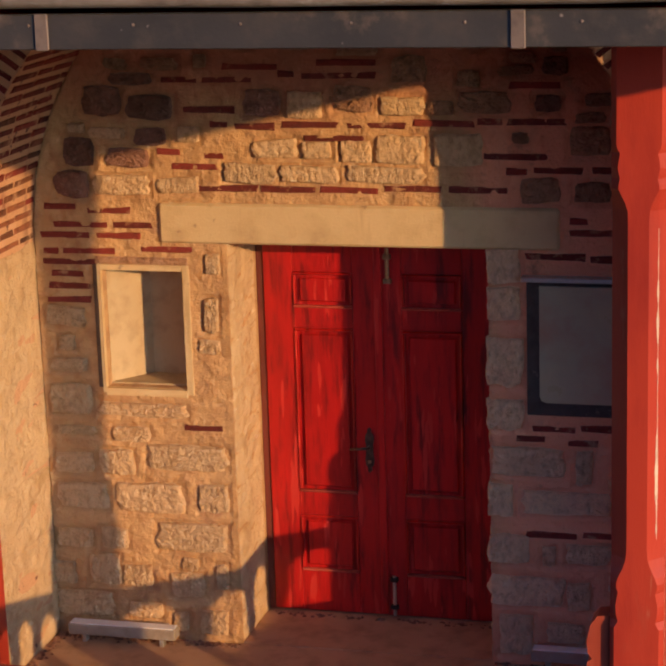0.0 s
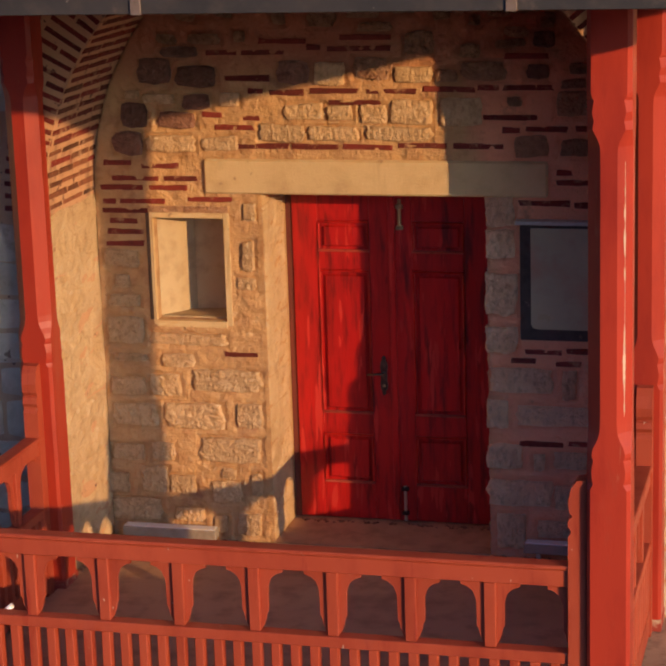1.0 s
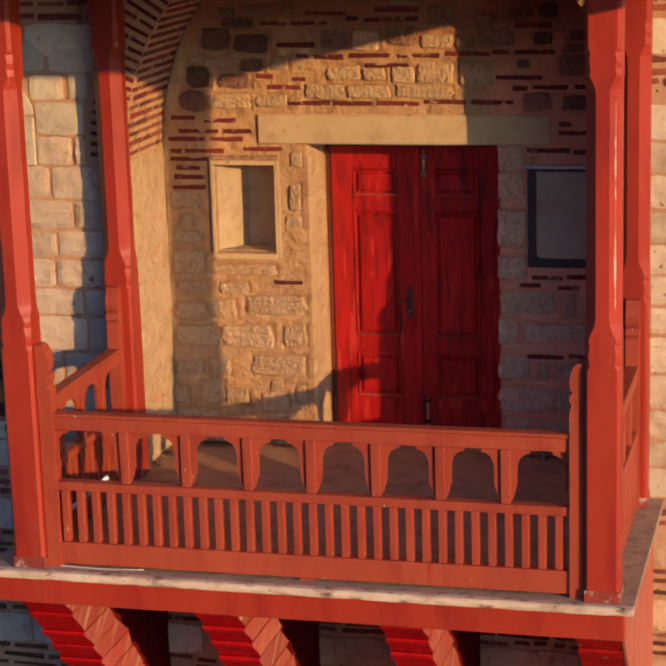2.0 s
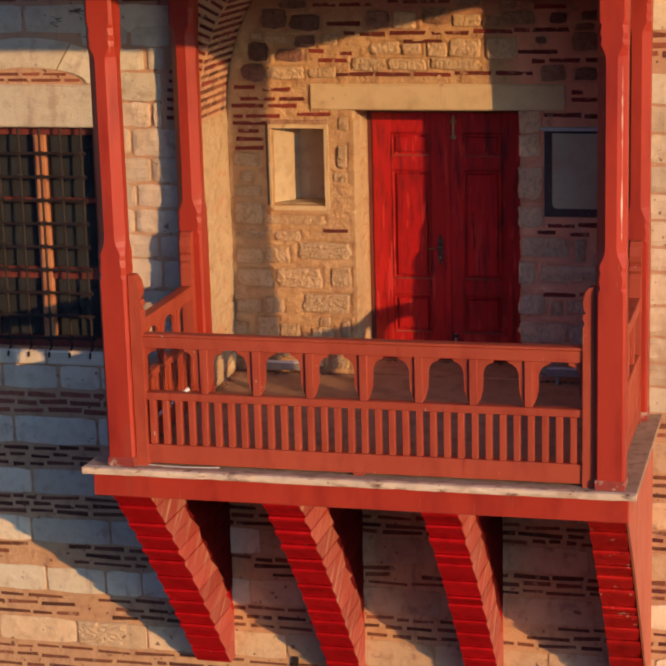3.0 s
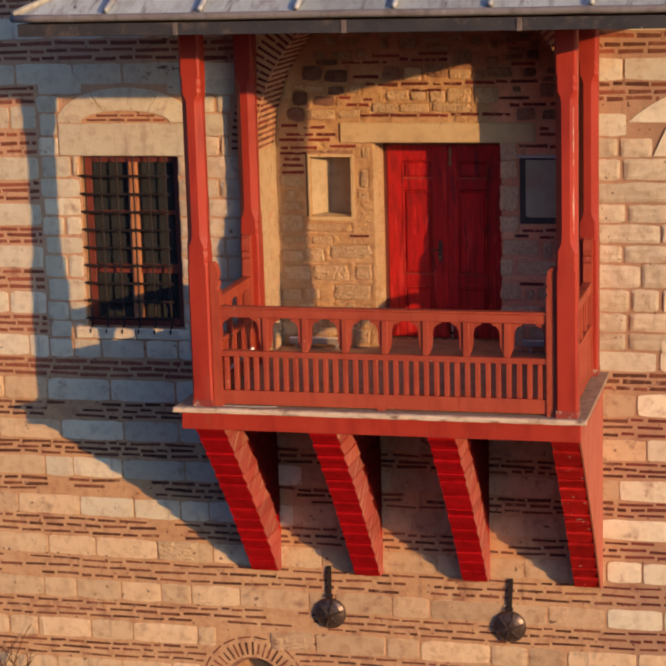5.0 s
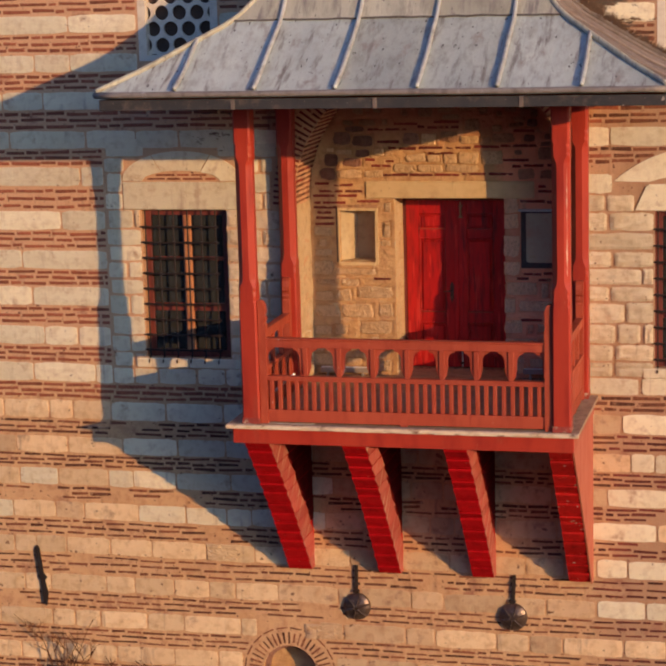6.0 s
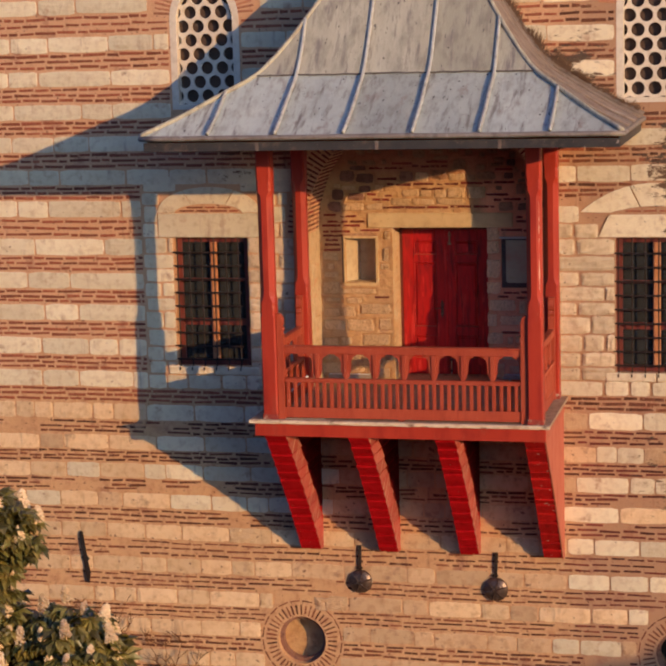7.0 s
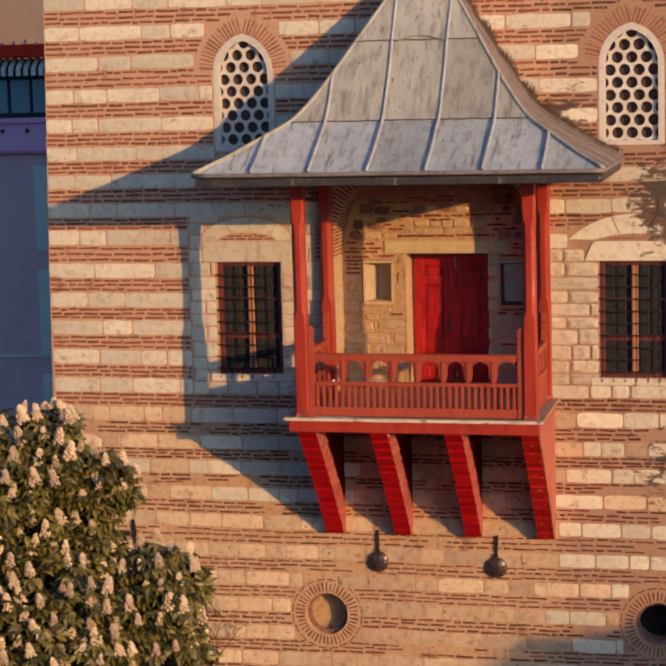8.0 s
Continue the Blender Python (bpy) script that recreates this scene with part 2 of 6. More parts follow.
# The two zones paint bounced light on the east side, shade at the top.
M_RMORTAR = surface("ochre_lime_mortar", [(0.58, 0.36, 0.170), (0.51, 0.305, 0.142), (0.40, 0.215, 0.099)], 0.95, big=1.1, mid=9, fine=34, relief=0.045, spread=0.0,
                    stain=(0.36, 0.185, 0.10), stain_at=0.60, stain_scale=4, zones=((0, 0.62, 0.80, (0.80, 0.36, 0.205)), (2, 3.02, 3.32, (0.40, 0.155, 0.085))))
M_RBRICK = surface("dark_red_brick", [(0.20, 0.026, 0.017), (0.155, 0.020, 0.013), (0.10, 0.018, 0.012)], 0.85, mid=20, relief=0.010, spread=0.35,
                   stain=(0.42, 0.235, 0.13), stain_at=0.575, stain_scale=11)
M_PLASTER = surface("smooth_limestone", [(0.65, 0.48, 0.252), (0.60, 0.435, 0.225), (0.52, 0.365, 0.188)], 0.85, big=1.5, mid=6, relief=0.008, spread=0.05,
                    stain=(0.40, 0.26, 0.14), stain_at=0.64, stain_scale=3.0, chip=(0.40, 0.27, 0.15), chip_at=0.72, chip_scale=12, streak=((0.42, 0.28, 0.15), 0.62, 4.0))
M_NICHE = surface("darker_niche_plaster", [(0.50, 0.385, 0.225), (0.45, 0.34, 0.195), (0.37, 0.27, 0.155)], 0.9, big=2.5, mid=8, relief=0.008, spread=0.05,
                  stain=(0.30, 0.205, 0.12), stain_at=0.62, stain_scale=4.0)
M_WHITE = surface("white_plaster", [(0.70, 0.625, 0.50), (0.64, 0.565, 0.45), (0.56, 0.48, 0.37)], 0.85, relief=0.003, spread=0.0,
                  stain=(0.40, 0.33, 0.25), stain_at=0.66)
M_RED = surface("red_painted_wood", [(0.405, 0.078, 0.038), (0.36, 0.063, 0.031), (0.29, 0.044, 0.022)], 0.5, big=1.0, mid=5, fine=120, relief=0.003, spread=0.08, spec=0.25,
                stretch=(1, 1, 0.35), gloss_vary=0.12, stain=(0.36, 0.075, 0.045), stain_at=0.58, stain_scale=3.0, chip=(0.60, 0.46, 0.36), chip_at=0.745, chip_scale=46, streak=((0.24, 0.020, 0.014), 0.60, 9.0))
M_POST = surface("crimson_painted_wood", [(0.415, 0.045, 0.022), (0.36, 0.034, 0.017), (0.275, 0.022, 0.012)], 0.42, big=1.0, mid=5, fine=120, relief=0.003, spread=0.08, spec=0.35,
                 stretch=(1, 1, 0.25), gloss_vary=0.14, stain=(0.36, 0.065, 0.037), stain_at=0.60, stain_scale=3.0, streak=((0.50, 0.23, 0.14), 0.655, 16.0))
M_PEEL = surface("peeled_pale_primer", [(0.66, 0.55, 0.42), (0.60, 0.47, 0.34), (0.50, 0.36, 0.25)], 0.8, mid=30, relief=0.002, spread=0.1)
M_FOOT = surface("worn_red_paint", [(0.32, 0.045, 0.027), (0.27, 0.038, 0.024), (0.20, 0.03, 0.02)], 0.7, big=3, mid=9, relief=0.004, spread=0.05,
                 stain=(0.46, 0.36, 0.26), stain_at=0.50, stain_scale=11)
M_REDCORB = surface("deep_red_paint", [(0.50, 0.0075, 0.012), (0.43, 0.0065, 0.010), (0.31, 0.005, 0.008)], 0.75, big=2.2, mid=9, fine=90, relief=0.006, spread=0.14, spec=0.03,
                    gloss_vary=0.15, chip=(0.40, 0.14, 0.10), chip_at=0.735, chip_scale=18)
M_REDWORN = surface("peeling_deep_red_paint", [(0.50, 0.016, 0.014), (0.42, 0.013, 0.012), (0.31, 0.010, 0.009)], 0.8, big=3.0, mid=11, fine=90, relief=0.010, spread=0.20, spec=0.03,
                    stain=(0.17, 0.012, 0.010), stain_at=0.62, stain_scale=7, chip=(0.48, 0.30, 0.22), chip_at=0.685, chip_scale=13)
M_SIDE = surface("shaded_red_paint", [(0.155, 0.009, 0.009), (0.125, 0.008, 0.008), (0.09, 0.008, 0.007)], 0.85, big=2.0, mid=8, relief=0.005, spread=0.12, spec=0.05)
M_FLANK = surface("salmon_red_paint", [(0.47, 0.150, 0.090), (0.43, 0.125, 0.077), (0.39, 0.095, 0.060)], 0.7, big=1.4, mid=5, fine=60, relief=0.004, spread=0.04, spec=0.2,
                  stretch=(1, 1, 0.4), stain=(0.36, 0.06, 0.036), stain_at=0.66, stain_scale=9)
M_CHEEK = surface("sunlit_faded_red_paint", [(0.44, 0.090, 0.068), (0.38, 0.056, 0.043), (0.45, 0.15, 0.11)], 0.7, big=2.0, mid=5, fine=40, relief=0.010, spread=0.16, spec=0.2,
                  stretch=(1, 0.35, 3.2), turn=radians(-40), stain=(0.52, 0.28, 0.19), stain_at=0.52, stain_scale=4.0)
M_DOOR = surface("varnished_red_door_wood", [(0.50, 0.013, 0.012), (0.38, 0.010, 0.009), (0.17, 0.005, 0.005)], 0.36, big=4.0, mid=9, fine=60, relief=0.004, spread=0.12,
                 stretch=(2.2, 1, 0.30), gloss_vary=0.16, stain=(0.15, 0.006, 0.006), stain_at=0.56, stain_scale=4.5, chip=(0.54, 0.035, 0.028), chip_at=0.62, chip_scale=10,
                 streak=((0.13, 0.006, 0.006), 0.61, 7.0))
M_MOULD = surface("rubbed_sunlit_moulding", [(0.44, 0.095, 0.060), (0.34, 0.05, 0.034), (0.20, 0.016, 0.012)], 0.5, big=5.0, mid=14, relief=0.003, spread=0.2)
M_BRASS = surface("dull_brass", [(0.42, 0.30, 0.17), (0.34, 0.235, 0.13), (0.22, 0.15, 0.085)], 0.42, metal=0.6, mid=30, relief=0.002, spread=0.05)
M_LEAD = surface("grey_lead_sheet", [(0.50, 0.475, 0.350), (0.41, 0.385, 0.285), (0.27, 0.25, 0.19)], 0.55, metal=0.08, big=1.8, mid=3.4, fine=14, relief=0.012, spread=0.20,
                 gloss_vary=0.14, stain=(0.26, 0.23, 0.195), stain_at=0.60, stain_scale=2.6, stretch=(2.0, 0.7, 0.7), chip=(0.10, 0.088, 0.078), chip_at=0.70, chip_scale=12, streak=((0.24, 0.212, 0.18), 0.54, 10.0))
# Bluer lead for the lowest tier: the sky's reflection put into the colour.
M_LEAD2 = surface("sky_tinted_lead_sheet", [(0.53, 0.575, 0.50), (0.42, 0.465, 0.42), (0.34, 0.345, 0.295)], 0.5, metal=0.08, big=1.0, mid=5, fine=14, relief=0.012, spread=0.22,
                  gloss_vary=0.14, stain=(0.31, 0.275, 0.235), stain_at=0.57, stain_scale=2.6, stretch=(1.8, 0.8, 0.8), chip=(0.09, 0.085, 0.08), chip_at=0.685, chip_scale=12, streak=((0.20, 0.178, 0.155), 0.55, 9.0))
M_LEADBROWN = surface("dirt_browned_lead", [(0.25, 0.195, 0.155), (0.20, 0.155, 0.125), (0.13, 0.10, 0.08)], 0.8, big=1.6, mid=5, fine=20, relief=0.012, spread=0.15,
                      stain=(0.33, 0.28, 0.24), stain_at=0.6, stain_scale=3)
M_SEAM = surface("bright_lead_roll", [(0.50, 0.51, 0.46), (0.43, 0.44, 0.40), (0.30, 0.30, 0.275)], 0.45, metal=0.2, big=3, mid=7, relief=0.006, spread=0.1)
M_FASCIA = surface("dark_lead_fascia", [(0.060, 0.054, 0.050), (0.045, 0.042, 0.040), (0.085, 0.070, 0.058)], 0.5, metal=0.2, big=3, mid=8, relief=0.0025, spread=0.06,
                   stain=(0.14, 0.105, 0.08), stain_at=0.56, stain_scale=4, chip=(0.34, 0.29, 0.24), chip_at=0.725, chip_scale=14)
M_LIP = surface("browned_lead_lip", [(0.30, 0.26, 0.225), (0.25, 0.215, 0.185), (0.16, 0.13, 0.11)], 0.6, metal=0.15, big=2, mid=8, relief=0.008, spread=0.1,
                stain=(0.40, 0.37, 0.34), stain_at=0.6, stain_scale=5)
M_LAP = surface("dark_lap_edge", [(0.13, 0.115, 0.10), (0.10, 0.088, 0.078), (0.20, 0.18, 0.155)], 0.8, mid=14, relief=0.004, spread=0.1)
M_STRAP = surface("brown_tin_strap", [(0.20, 0.15, 0.12), (0.16, 0.125, 0.10), (0.12, 0.09, 0.075)], 0.6, metal=0.2, mid=12, relief=0.003, spread=0.1)
M_SLAB = surface("weathered_stone_ledge", [(0.42, 0.31, 0.205), (0.34, 0.24, 0.155), (0.21, 0.135, 0.088)], 0.9, big=2, mid=12, relief=0.008, spread=0.0,
                 stain=(0.46, 0.37, 0.27), stain_at=0.65, stain_scale=6)
M_NOSING = surface("flaking_white_nosing", [(0.78, 0.62, 0.42), (0.70, 0.54, 0.36), (0.50, 0.34, 0.215)], 0.9, big=3, mid=10, relief=0.018, spread=0.0,
                   stain=(0.20, 0.105, 0.065), stain_at=0.53, stain_scale=9, stretch=(0.6, 1, 1.6), chip=(0.09, 0.055, 0.04), chip_at=0.70, chip_scale=22)
M_FLOOR = surface("brown_screed_floor", [(0.52, 0.31, 0.18), (0.44, 0.255, 0.15), (0.31, 0.175, 0.10)], 0.75, big=1.4, mid=6, relief=0.006, spread=0.0)
M_IRON = surface("rusty_black_iron", [(0.020, 0.016, 0.015), (0.028, 0.018, 0.015), (0.045, 0.024, 0.017)], 0.65, metal=0.1, mid=30, relief=0.003, spread=0.1, spec=0.3)
M_DISC = surface("bronzed_iron", [(0.13, 0.088, 0.068), (0.09, 0.062, 0.050), (0.20, 0.14, 0.105)], 0.34, metal=0.6, mid=18, relief=0.004, spread=0.05)
M_FRAME = surface("red_brown_window_wood", [(0.55, 0.245, 0.105), (0.47, 0.19, 0.08), (0.32, 0.11, 0.05)], 0.55, mid=10, relief=0.003, spread=0.05, stretch=(1, 1, 0.3))
M_DARKFRAME = surface("dark_red_window_wood", [(0.20, 0.042, 0.027), (0.16, 0.033, 0.022), (0.10, 0.023, 0.017)], 0.55, mid=10, relief=0.003, spread=0.08, stretch=(1, 1, 0.3))
M_ALU = surface("brushed_aluminium", [(0.62, 0.61, 0.58), (0.57, 0.56, 0.53), (0.50, 0.49, 0.46)], 0.38, metal=0.8, mid=30, relief=0.001, spread=0.0)
M_BOARD = surface("grey_notice_board", [(0.46, 0.42, 0.27), (0.37, 0.375, 0.27), (0.44, 0.25, 0.16)], 0.3, big=3, mid=3, relief=0.001, spread=0.0)
M_SURROUND = surface("blotched_dark_surround", [(0.075, 0.062, 0.055), (0.055, 0.045, 0.040), (0.035, 0.028, 0.025)], 0.8, big=6, mid=14, relief=0.010, spread=0.0,
                     stain=(0.26, 0.20, 0.16), stain_at=0.62, stain_scale=16)
M_LAMPGREY = surface("pale_painted_metal", [(0.34, 0.29, 0.235), (0.30, 0.255, 0.205), (0.24, 0.195, 0.155)], 0.4, big=5, mid=14, relief=0.002, spread=0.0)
M_GROUND = surface("dusty_paving", [(0.062, 0.056, 0.047), (0.05, 0.045, 0.038), (0.038, 0.035, 0.03)], 0.9, big=0.3, mid=3, relief=0.01, spread=0.0)
M_LILAC = surface("lilac_render", [(0.95, 0.56, 0.68), (0.92, 0.53, 0.66), (0.88, 0.50, 0.62)], 0.9, big=0.5, mid=3, relief=0.003, spread=0.0)
M_BLUEWALL = surface("slate_blue_render", [(0.84, 0.58, 0.48), (0.78, 0.55, 0.46), (0.90, 0.56, 0.50)], 0.9, big=0.4, mid=2, relief=0.003, spread=0.0)
M_TEAL = surface("teal_painted_wood", [(0.80, 0.88, 0.66), (0.74, 0.84, 0.63), (0.68, 0.78, 0.58)], 0.6, relief=0.002, spread=0.05)
M_TILERED = surface("red_roof_edge", [(0.92, 0.050, 0.020), (0.85, 0.045, 0.02), (0.74, 0.04, 0.018)], 0.8, spec=0.05, relief=0.003, spread=0.05)
M_DARK = surface("dark_window_frame", [(0.02, 0.02, 0.024), (0.016, 0.017, 0.02), (0.012, 0.012, 0.014)], 0.5, relief=0.001, spread=0.0)
M_BROWNWALL = surface("brown_render", [(0.30, 0.21, 0.15), (0.28, 0.195, 0.14), (0.26, 0.18, 0.13)], 0.9, big=0.2, mid=1.5, relief=0.002, spread=0.0)
M_LEAF = surface("chestnut_leaf", [(0.150, 0.124, 0.027), (0.060, 0.066, 0.015), (0.27, 0.20, 0.055)], 0.40, big=2, mid=8, relief=0.002, spread=0.65)
M_BLOSSOM = surface("cream_blossom", [(0.70, 0.545, 0.34), (0.64, 0.48, 0.28), (0.66, 0.43, 0.28)], 0.85, big=4, mid=30, relief=0.004, spread=0.15)
M_BARK = surface("grey_brown_bark", [(0.11, 0.085, 0.065), (0.085, 0.065, 0.05), (0.06, 0.045, 0.036)], 0.9, mid=14, relief=0.02, spread=0.0, stretch=(1, 1, 0.3))
M_TWIG = surface("dry_twig", [(0.16, 0.075, 0.038), (0.12, 0.058, 0.030), (0.08, 0.042, 0.024)], 1.0, spec=0.05, relief=0.002, spread=0.1)
M_WEED = surface("dry_weed", [(0.17, 0.10, 0.06), (0.13, 0.08, 0.05), (0.10, 0.06, 0.04)], 0.9, relief=0.002, spread=0.1)
M_CABLE = surface("white_cable", [(0.86, 0.85, 0.83), (0.84, 0.83, 0.81), (0.80, 0.79, 0.77)], 0.5, relief=0.0005, spread=0.0)
M_GREYCABLE = surface("dusty_grey_cable", [(0.58, 0.53, 0.46), (0.52, 0.47, 0.41), (0.44, 0.39, 0.34)], 0.6, relief=0.0005, spread=0.0)
M_INSIDE = surface("dark_room_tone", [(0.10, 0.09, 0.08), (0.09, 0.08, 0.07), (0.08, 0.07, 0.06)], 0.95, relief=0.002, spread=0.0)
M_DUSTY = bpy.data.materials.new("dust_filmed_glass")
M_DUSTY.use_nodes = True
for key, value in (("Base Color", (0.046, 0.048, 0.047, 1)), ("Roughness", 0.16), ("Transmission Weight", 0.30), ("IOR", 1.45)):
    M_DUSTY.node_tree.nodes["Principled BSDF"].inputs[key].default_value = value
M_GLASS2 = bpy.data.materials.new("teal_window_glass")
M_GLASS2.use_nodes = True
for key, value in (("Base Color", (0.28, 0.50, 0.46, 1)), ("Roughness", 0.15), ("Transmission Weight", 0.25), ("IOR", 1.5)):
    M_GLASS2.node_tree.nodes["Principled BSDF"].inputs[key].default_value = value
M_CURTAIN = surface("grey_green_curtain", [(0.11, 0.112, 0.108), (0.09, 0.092, 0.09), (0.065, 0.067, 0.066)], 0.9, big=2, mid=9, relief=0.004, spread=0.0, stretch=(3, 1, 0.2))
M_BLACK = surface("deep_dark_void", [(0.02, 0.018, 0.016), (0.016, 0.015, 0.014), (0.012, 0.011, 0.011)], 0.9, relief=0.001, spread=0.0)
M_JAMB = surface("chipped_limestone_render", [(0.64, 0.465, 0.265), (0.58, 0.405, 0.225), (0.48, 0.32, 0.175)], 0.9, big=1.5, mid=9, fine=40, relief=0.050, spread=0.04)

# ---- plan ----
WALL_L, WALL_R, WALL_TOP, GROUND = -6.98, 7.0, 9.6, -8.2
REC_Y, LEAF_Y = 0.82, 1.345              # recessed wall, door leaf
JL, JR, SPRING = -1.86, 1.76, 2.36       # recess jambs and springing of its arch
ACX, AR = (JL + JR) / 2, (JR - JL) / 2
WINDOWS = ((-3.915, -2.763), (2.684, 3.836))
WIN_Z = (0.36, 2.31)
LATTICES = (-3.31, 3.24)
OCULI = ((-2.11, -3.88), (3.62, -3.84))
OC_R = 0.375
SLAB = (-2.205, 1.995, -2.135)
EAVE_Y, EAVE_L, EAVE_R, EAVE_Z = -3.142, -3.28, 3.09, 4.02


def west(z):
    """The battered west corner of the facade at height z."""
    return WALL_L + 0.027 * max(0.0, z - 2.2) - 0.016 * max(0.0, 2.2 - z) * (1 if z > 0 else 0) - (0.035 if z <= 0 else 0)


def pointed(cx, half, z0, spring, apex, n=9):
    """Outline of an opening with a pointed arch, going round from its lower left."""
    rise = apex - spring
    r = (half * half + rise * rise) / (2 * half)
    a = math.asin(min(1.0, rise / r))
    right = [(cx + half - r + r * math.cos(a * k / n), spring + r * math.sin(a * k / n)) for k in range(n + 1)]
    left = [(2 * cx - x, z) for x, z in right[-2::-1]]
    return [(cx - half, z0), (cx + half, z0)] + right + left


def arch_recess(n=84):
    arc = [(ACX + AR * math.cos(math.pi * k / n), SPRING + AR * math.sin(math.pi * k / n)) for k in range(n + 1)]
    return [(JL, 0.0), (JR, 0.0)] + arc


# ---- ground and building body ----
bm = bmesh.new()
bmesh.ops.create_grid(bm, x_segments=8, y_segments=8, size=900)
bmesh.ops.translate(bm, verts=bm.verts[:], vec=(0, 0, GROUND))
ground = structure("ground", bm, M_GROUND, "dusty grey-brown paved ground below the building", "ground")

holes = [arch_recess()]
holes += [[(a, WIN_Z[0]), (b, WIN_Z[0]), (b, WIN_Z[1]), (a, WIN_Z[1])] for a, b in WINDOWS]
holes += [pointed(c, 0.53, 4.22, 5.55, 6.2) for c in LATTICES]
holes += [disc_loop(x, z, OC_R) for x, z in OCULI]
wall_facade = structure("wall_facade", slab_with_holes([(west(GROUND), GROUND), (WALL_R, GROUND), (WALL_R, WALL_TOP), (west(WALL_TOP), WALL_TOP), (west(2.2), 2.2), (west(0.001), 0.001)], holes, 0.0, REC_Y),
                        M_MORTAR, "facade of pale limestone courses with triple bands of thin red brick", "wall")

door_hole = [(-0.735, 0.0), (0.715, 0.0), (0.715, 2.365), (-0.735, 2.365)]
niche_hole = [(-1.465, 1.53), (-0.99, 1.53), (-0.99, 2.205), (-1.465, 2.205)]
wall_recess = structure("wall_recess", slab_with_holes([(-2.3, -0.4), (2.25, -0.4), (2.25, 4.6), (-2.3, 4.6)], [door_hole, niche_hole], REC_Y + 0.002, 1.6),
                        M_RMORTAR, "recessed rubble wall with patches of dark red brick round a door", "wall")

bm = bmesh.new()
box(bm, WALL_L + 0.25, WALL_L + 0.9, REC_Y + 0.004, 9.0, GROUND, WALL_TOP)
structure("wall_west", bm, M_MORTAR, "side wall of the striped stone building", "wall")
bm = boxed(WALL_R - 0.8, WALL_R, REC_Y + 0.004, 9.0, GROUND, WALL_TOP)
structure("wall_east", bm, M_MORTAR, "side wall of the striped stone building", "wall")
bm = boxed(WALL_L, WALL_R, 9.004, 9.8, GROUND, WALL_TOP)
structure("wall_back", bm, M_MORTAR, "rear wall of the striped stone building", "wall")
bm = boxed(WALL_L - 0.1, WALL_R + 0.1, -0.1, 9.9, WALL_TOP + 0.004, WALL_TOP + 0.25, 0.03)
structure("roof_main", bm, M_LEAD, "flat lead-covered top of the striped building", "roof")
# Unseen partition; its dark tone paints the unlit rooms behind the windows.
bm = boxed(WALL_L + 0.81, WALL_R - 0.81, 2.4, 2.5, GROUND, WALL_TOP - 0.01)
structure("wall_inside", bm, M_INSIDE, "unseen dark-toned partition behind the windows", "wall")

# floor of the balcony and the recess
bm = boxed(JL + 0.004, JR - 0.004, -1.90, REC_Y - 0.004, 0.003, 0.026, 0.004)
box(bm, -0.73, 0.71, REC_Y, LEAF_Y + 0.06, 0.003, 0.030)
structure("floor", bm, M_FLOOR, "worn brown balcony floor leading to the door", "floor")

# ---- the balcony: ledge, platform and four stepped brackets ----
balcony = thing("balcony", (-0.1, 0, -2.4), "red painted wooden balcony on four stepped wall brackets", "balcony")
bm = bmesh.new()
n = 40
for k in range(n):
    x0, x1 = SLAB[0] + (SLAB[1] - SLAB[0]) * k / n, SLAB[0] + (SLAB[1] - SLAB[0]) * (k + 1) / n
    w = 0.012 * noise.noise((x0 * 3.1, 0, 0))
    box(bm, x0, x1, SLAB[2] + 0.030 + abs(w), 0.0, -0.045 + w * 0.4, 0.0)
bmesh.ops.remove_doubles(bm, verts=bm.verts[:], dist=0.0005)
part("ledge", bm, M_SLAB, balcony, "weathered brown stone ledge")
bm = bmesh.new()
rng_n = random.Random(8)
rings = []
for k in range(121):
    x = SLAB[0] - 0.004 + (SLAB[1] - SLAB[0] + 0.008) * k / 120
    a = 0.003 * noise.noise((x * 2.2, 0, 1)) + rng_n.uniform(-0.001, 0.001)
    b = max(0.0, noise.noise((x * 5.5, 4, 1)) - 0.1) * 0.014
    ring = ((SLAB[2] + 0.07, -0.046), (SLAB[2] + a + b, -0.046 + b * 0.4), (SLAB[2] + a - 0.004 + b, -0.025), (SLAB[2] + a + b * 1.4, -0.004), (SLAB[2] + 0.012 + a + b, 0.004 - b * 0.3), (SLAB[2] + 0.030 + 2.0 * a, 0.003), (SLAB[2] + 0.07, 0.0))
    rings.append([bm.verts.new((x, y, z)) for y, z in ring])
for r0, r1 in zip(rings, rings[1:]):
    for q in range(len(r0)):
        bm.faces.new((r0[q], r0[(q + 1) % len(r0)], r1[(q + 1) % len(r0)], r1[q]))
bm.faces.new(rings[0])
bm.faces.new(rings[-1][::-1])
part("nosing", bm, M_NOSING, balcony, "flaking white nosing of the ledge")
part("fascia_beam", boxed(-2.145, 1.94, -2.075, -1.99, -0.235, -0.047, 0.008), M_POST, balcony)
part("side_beam", boxed(-2.145, -2.06, -1.986, -0.004, -0.235, -0.047, 0.006), M_RED, balcony)
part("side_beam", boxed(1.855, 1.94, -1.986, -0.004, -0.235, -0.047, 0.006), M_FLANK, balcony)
for k in range(9):
    y0 = -1.98 + k * 0.219
    part("soffit_board", boxed(-2.055, 1.85, y0, y0 + 0.212, -0.075 - 0.003 * (k % 2), -0.05, 0.003), M_REDCORB, balcony)


CORBELS = ((-2.03, -1.72), (-0.825, -0.535), (0.40, 0.68), (1.635, 1.905))
COURSES = 13


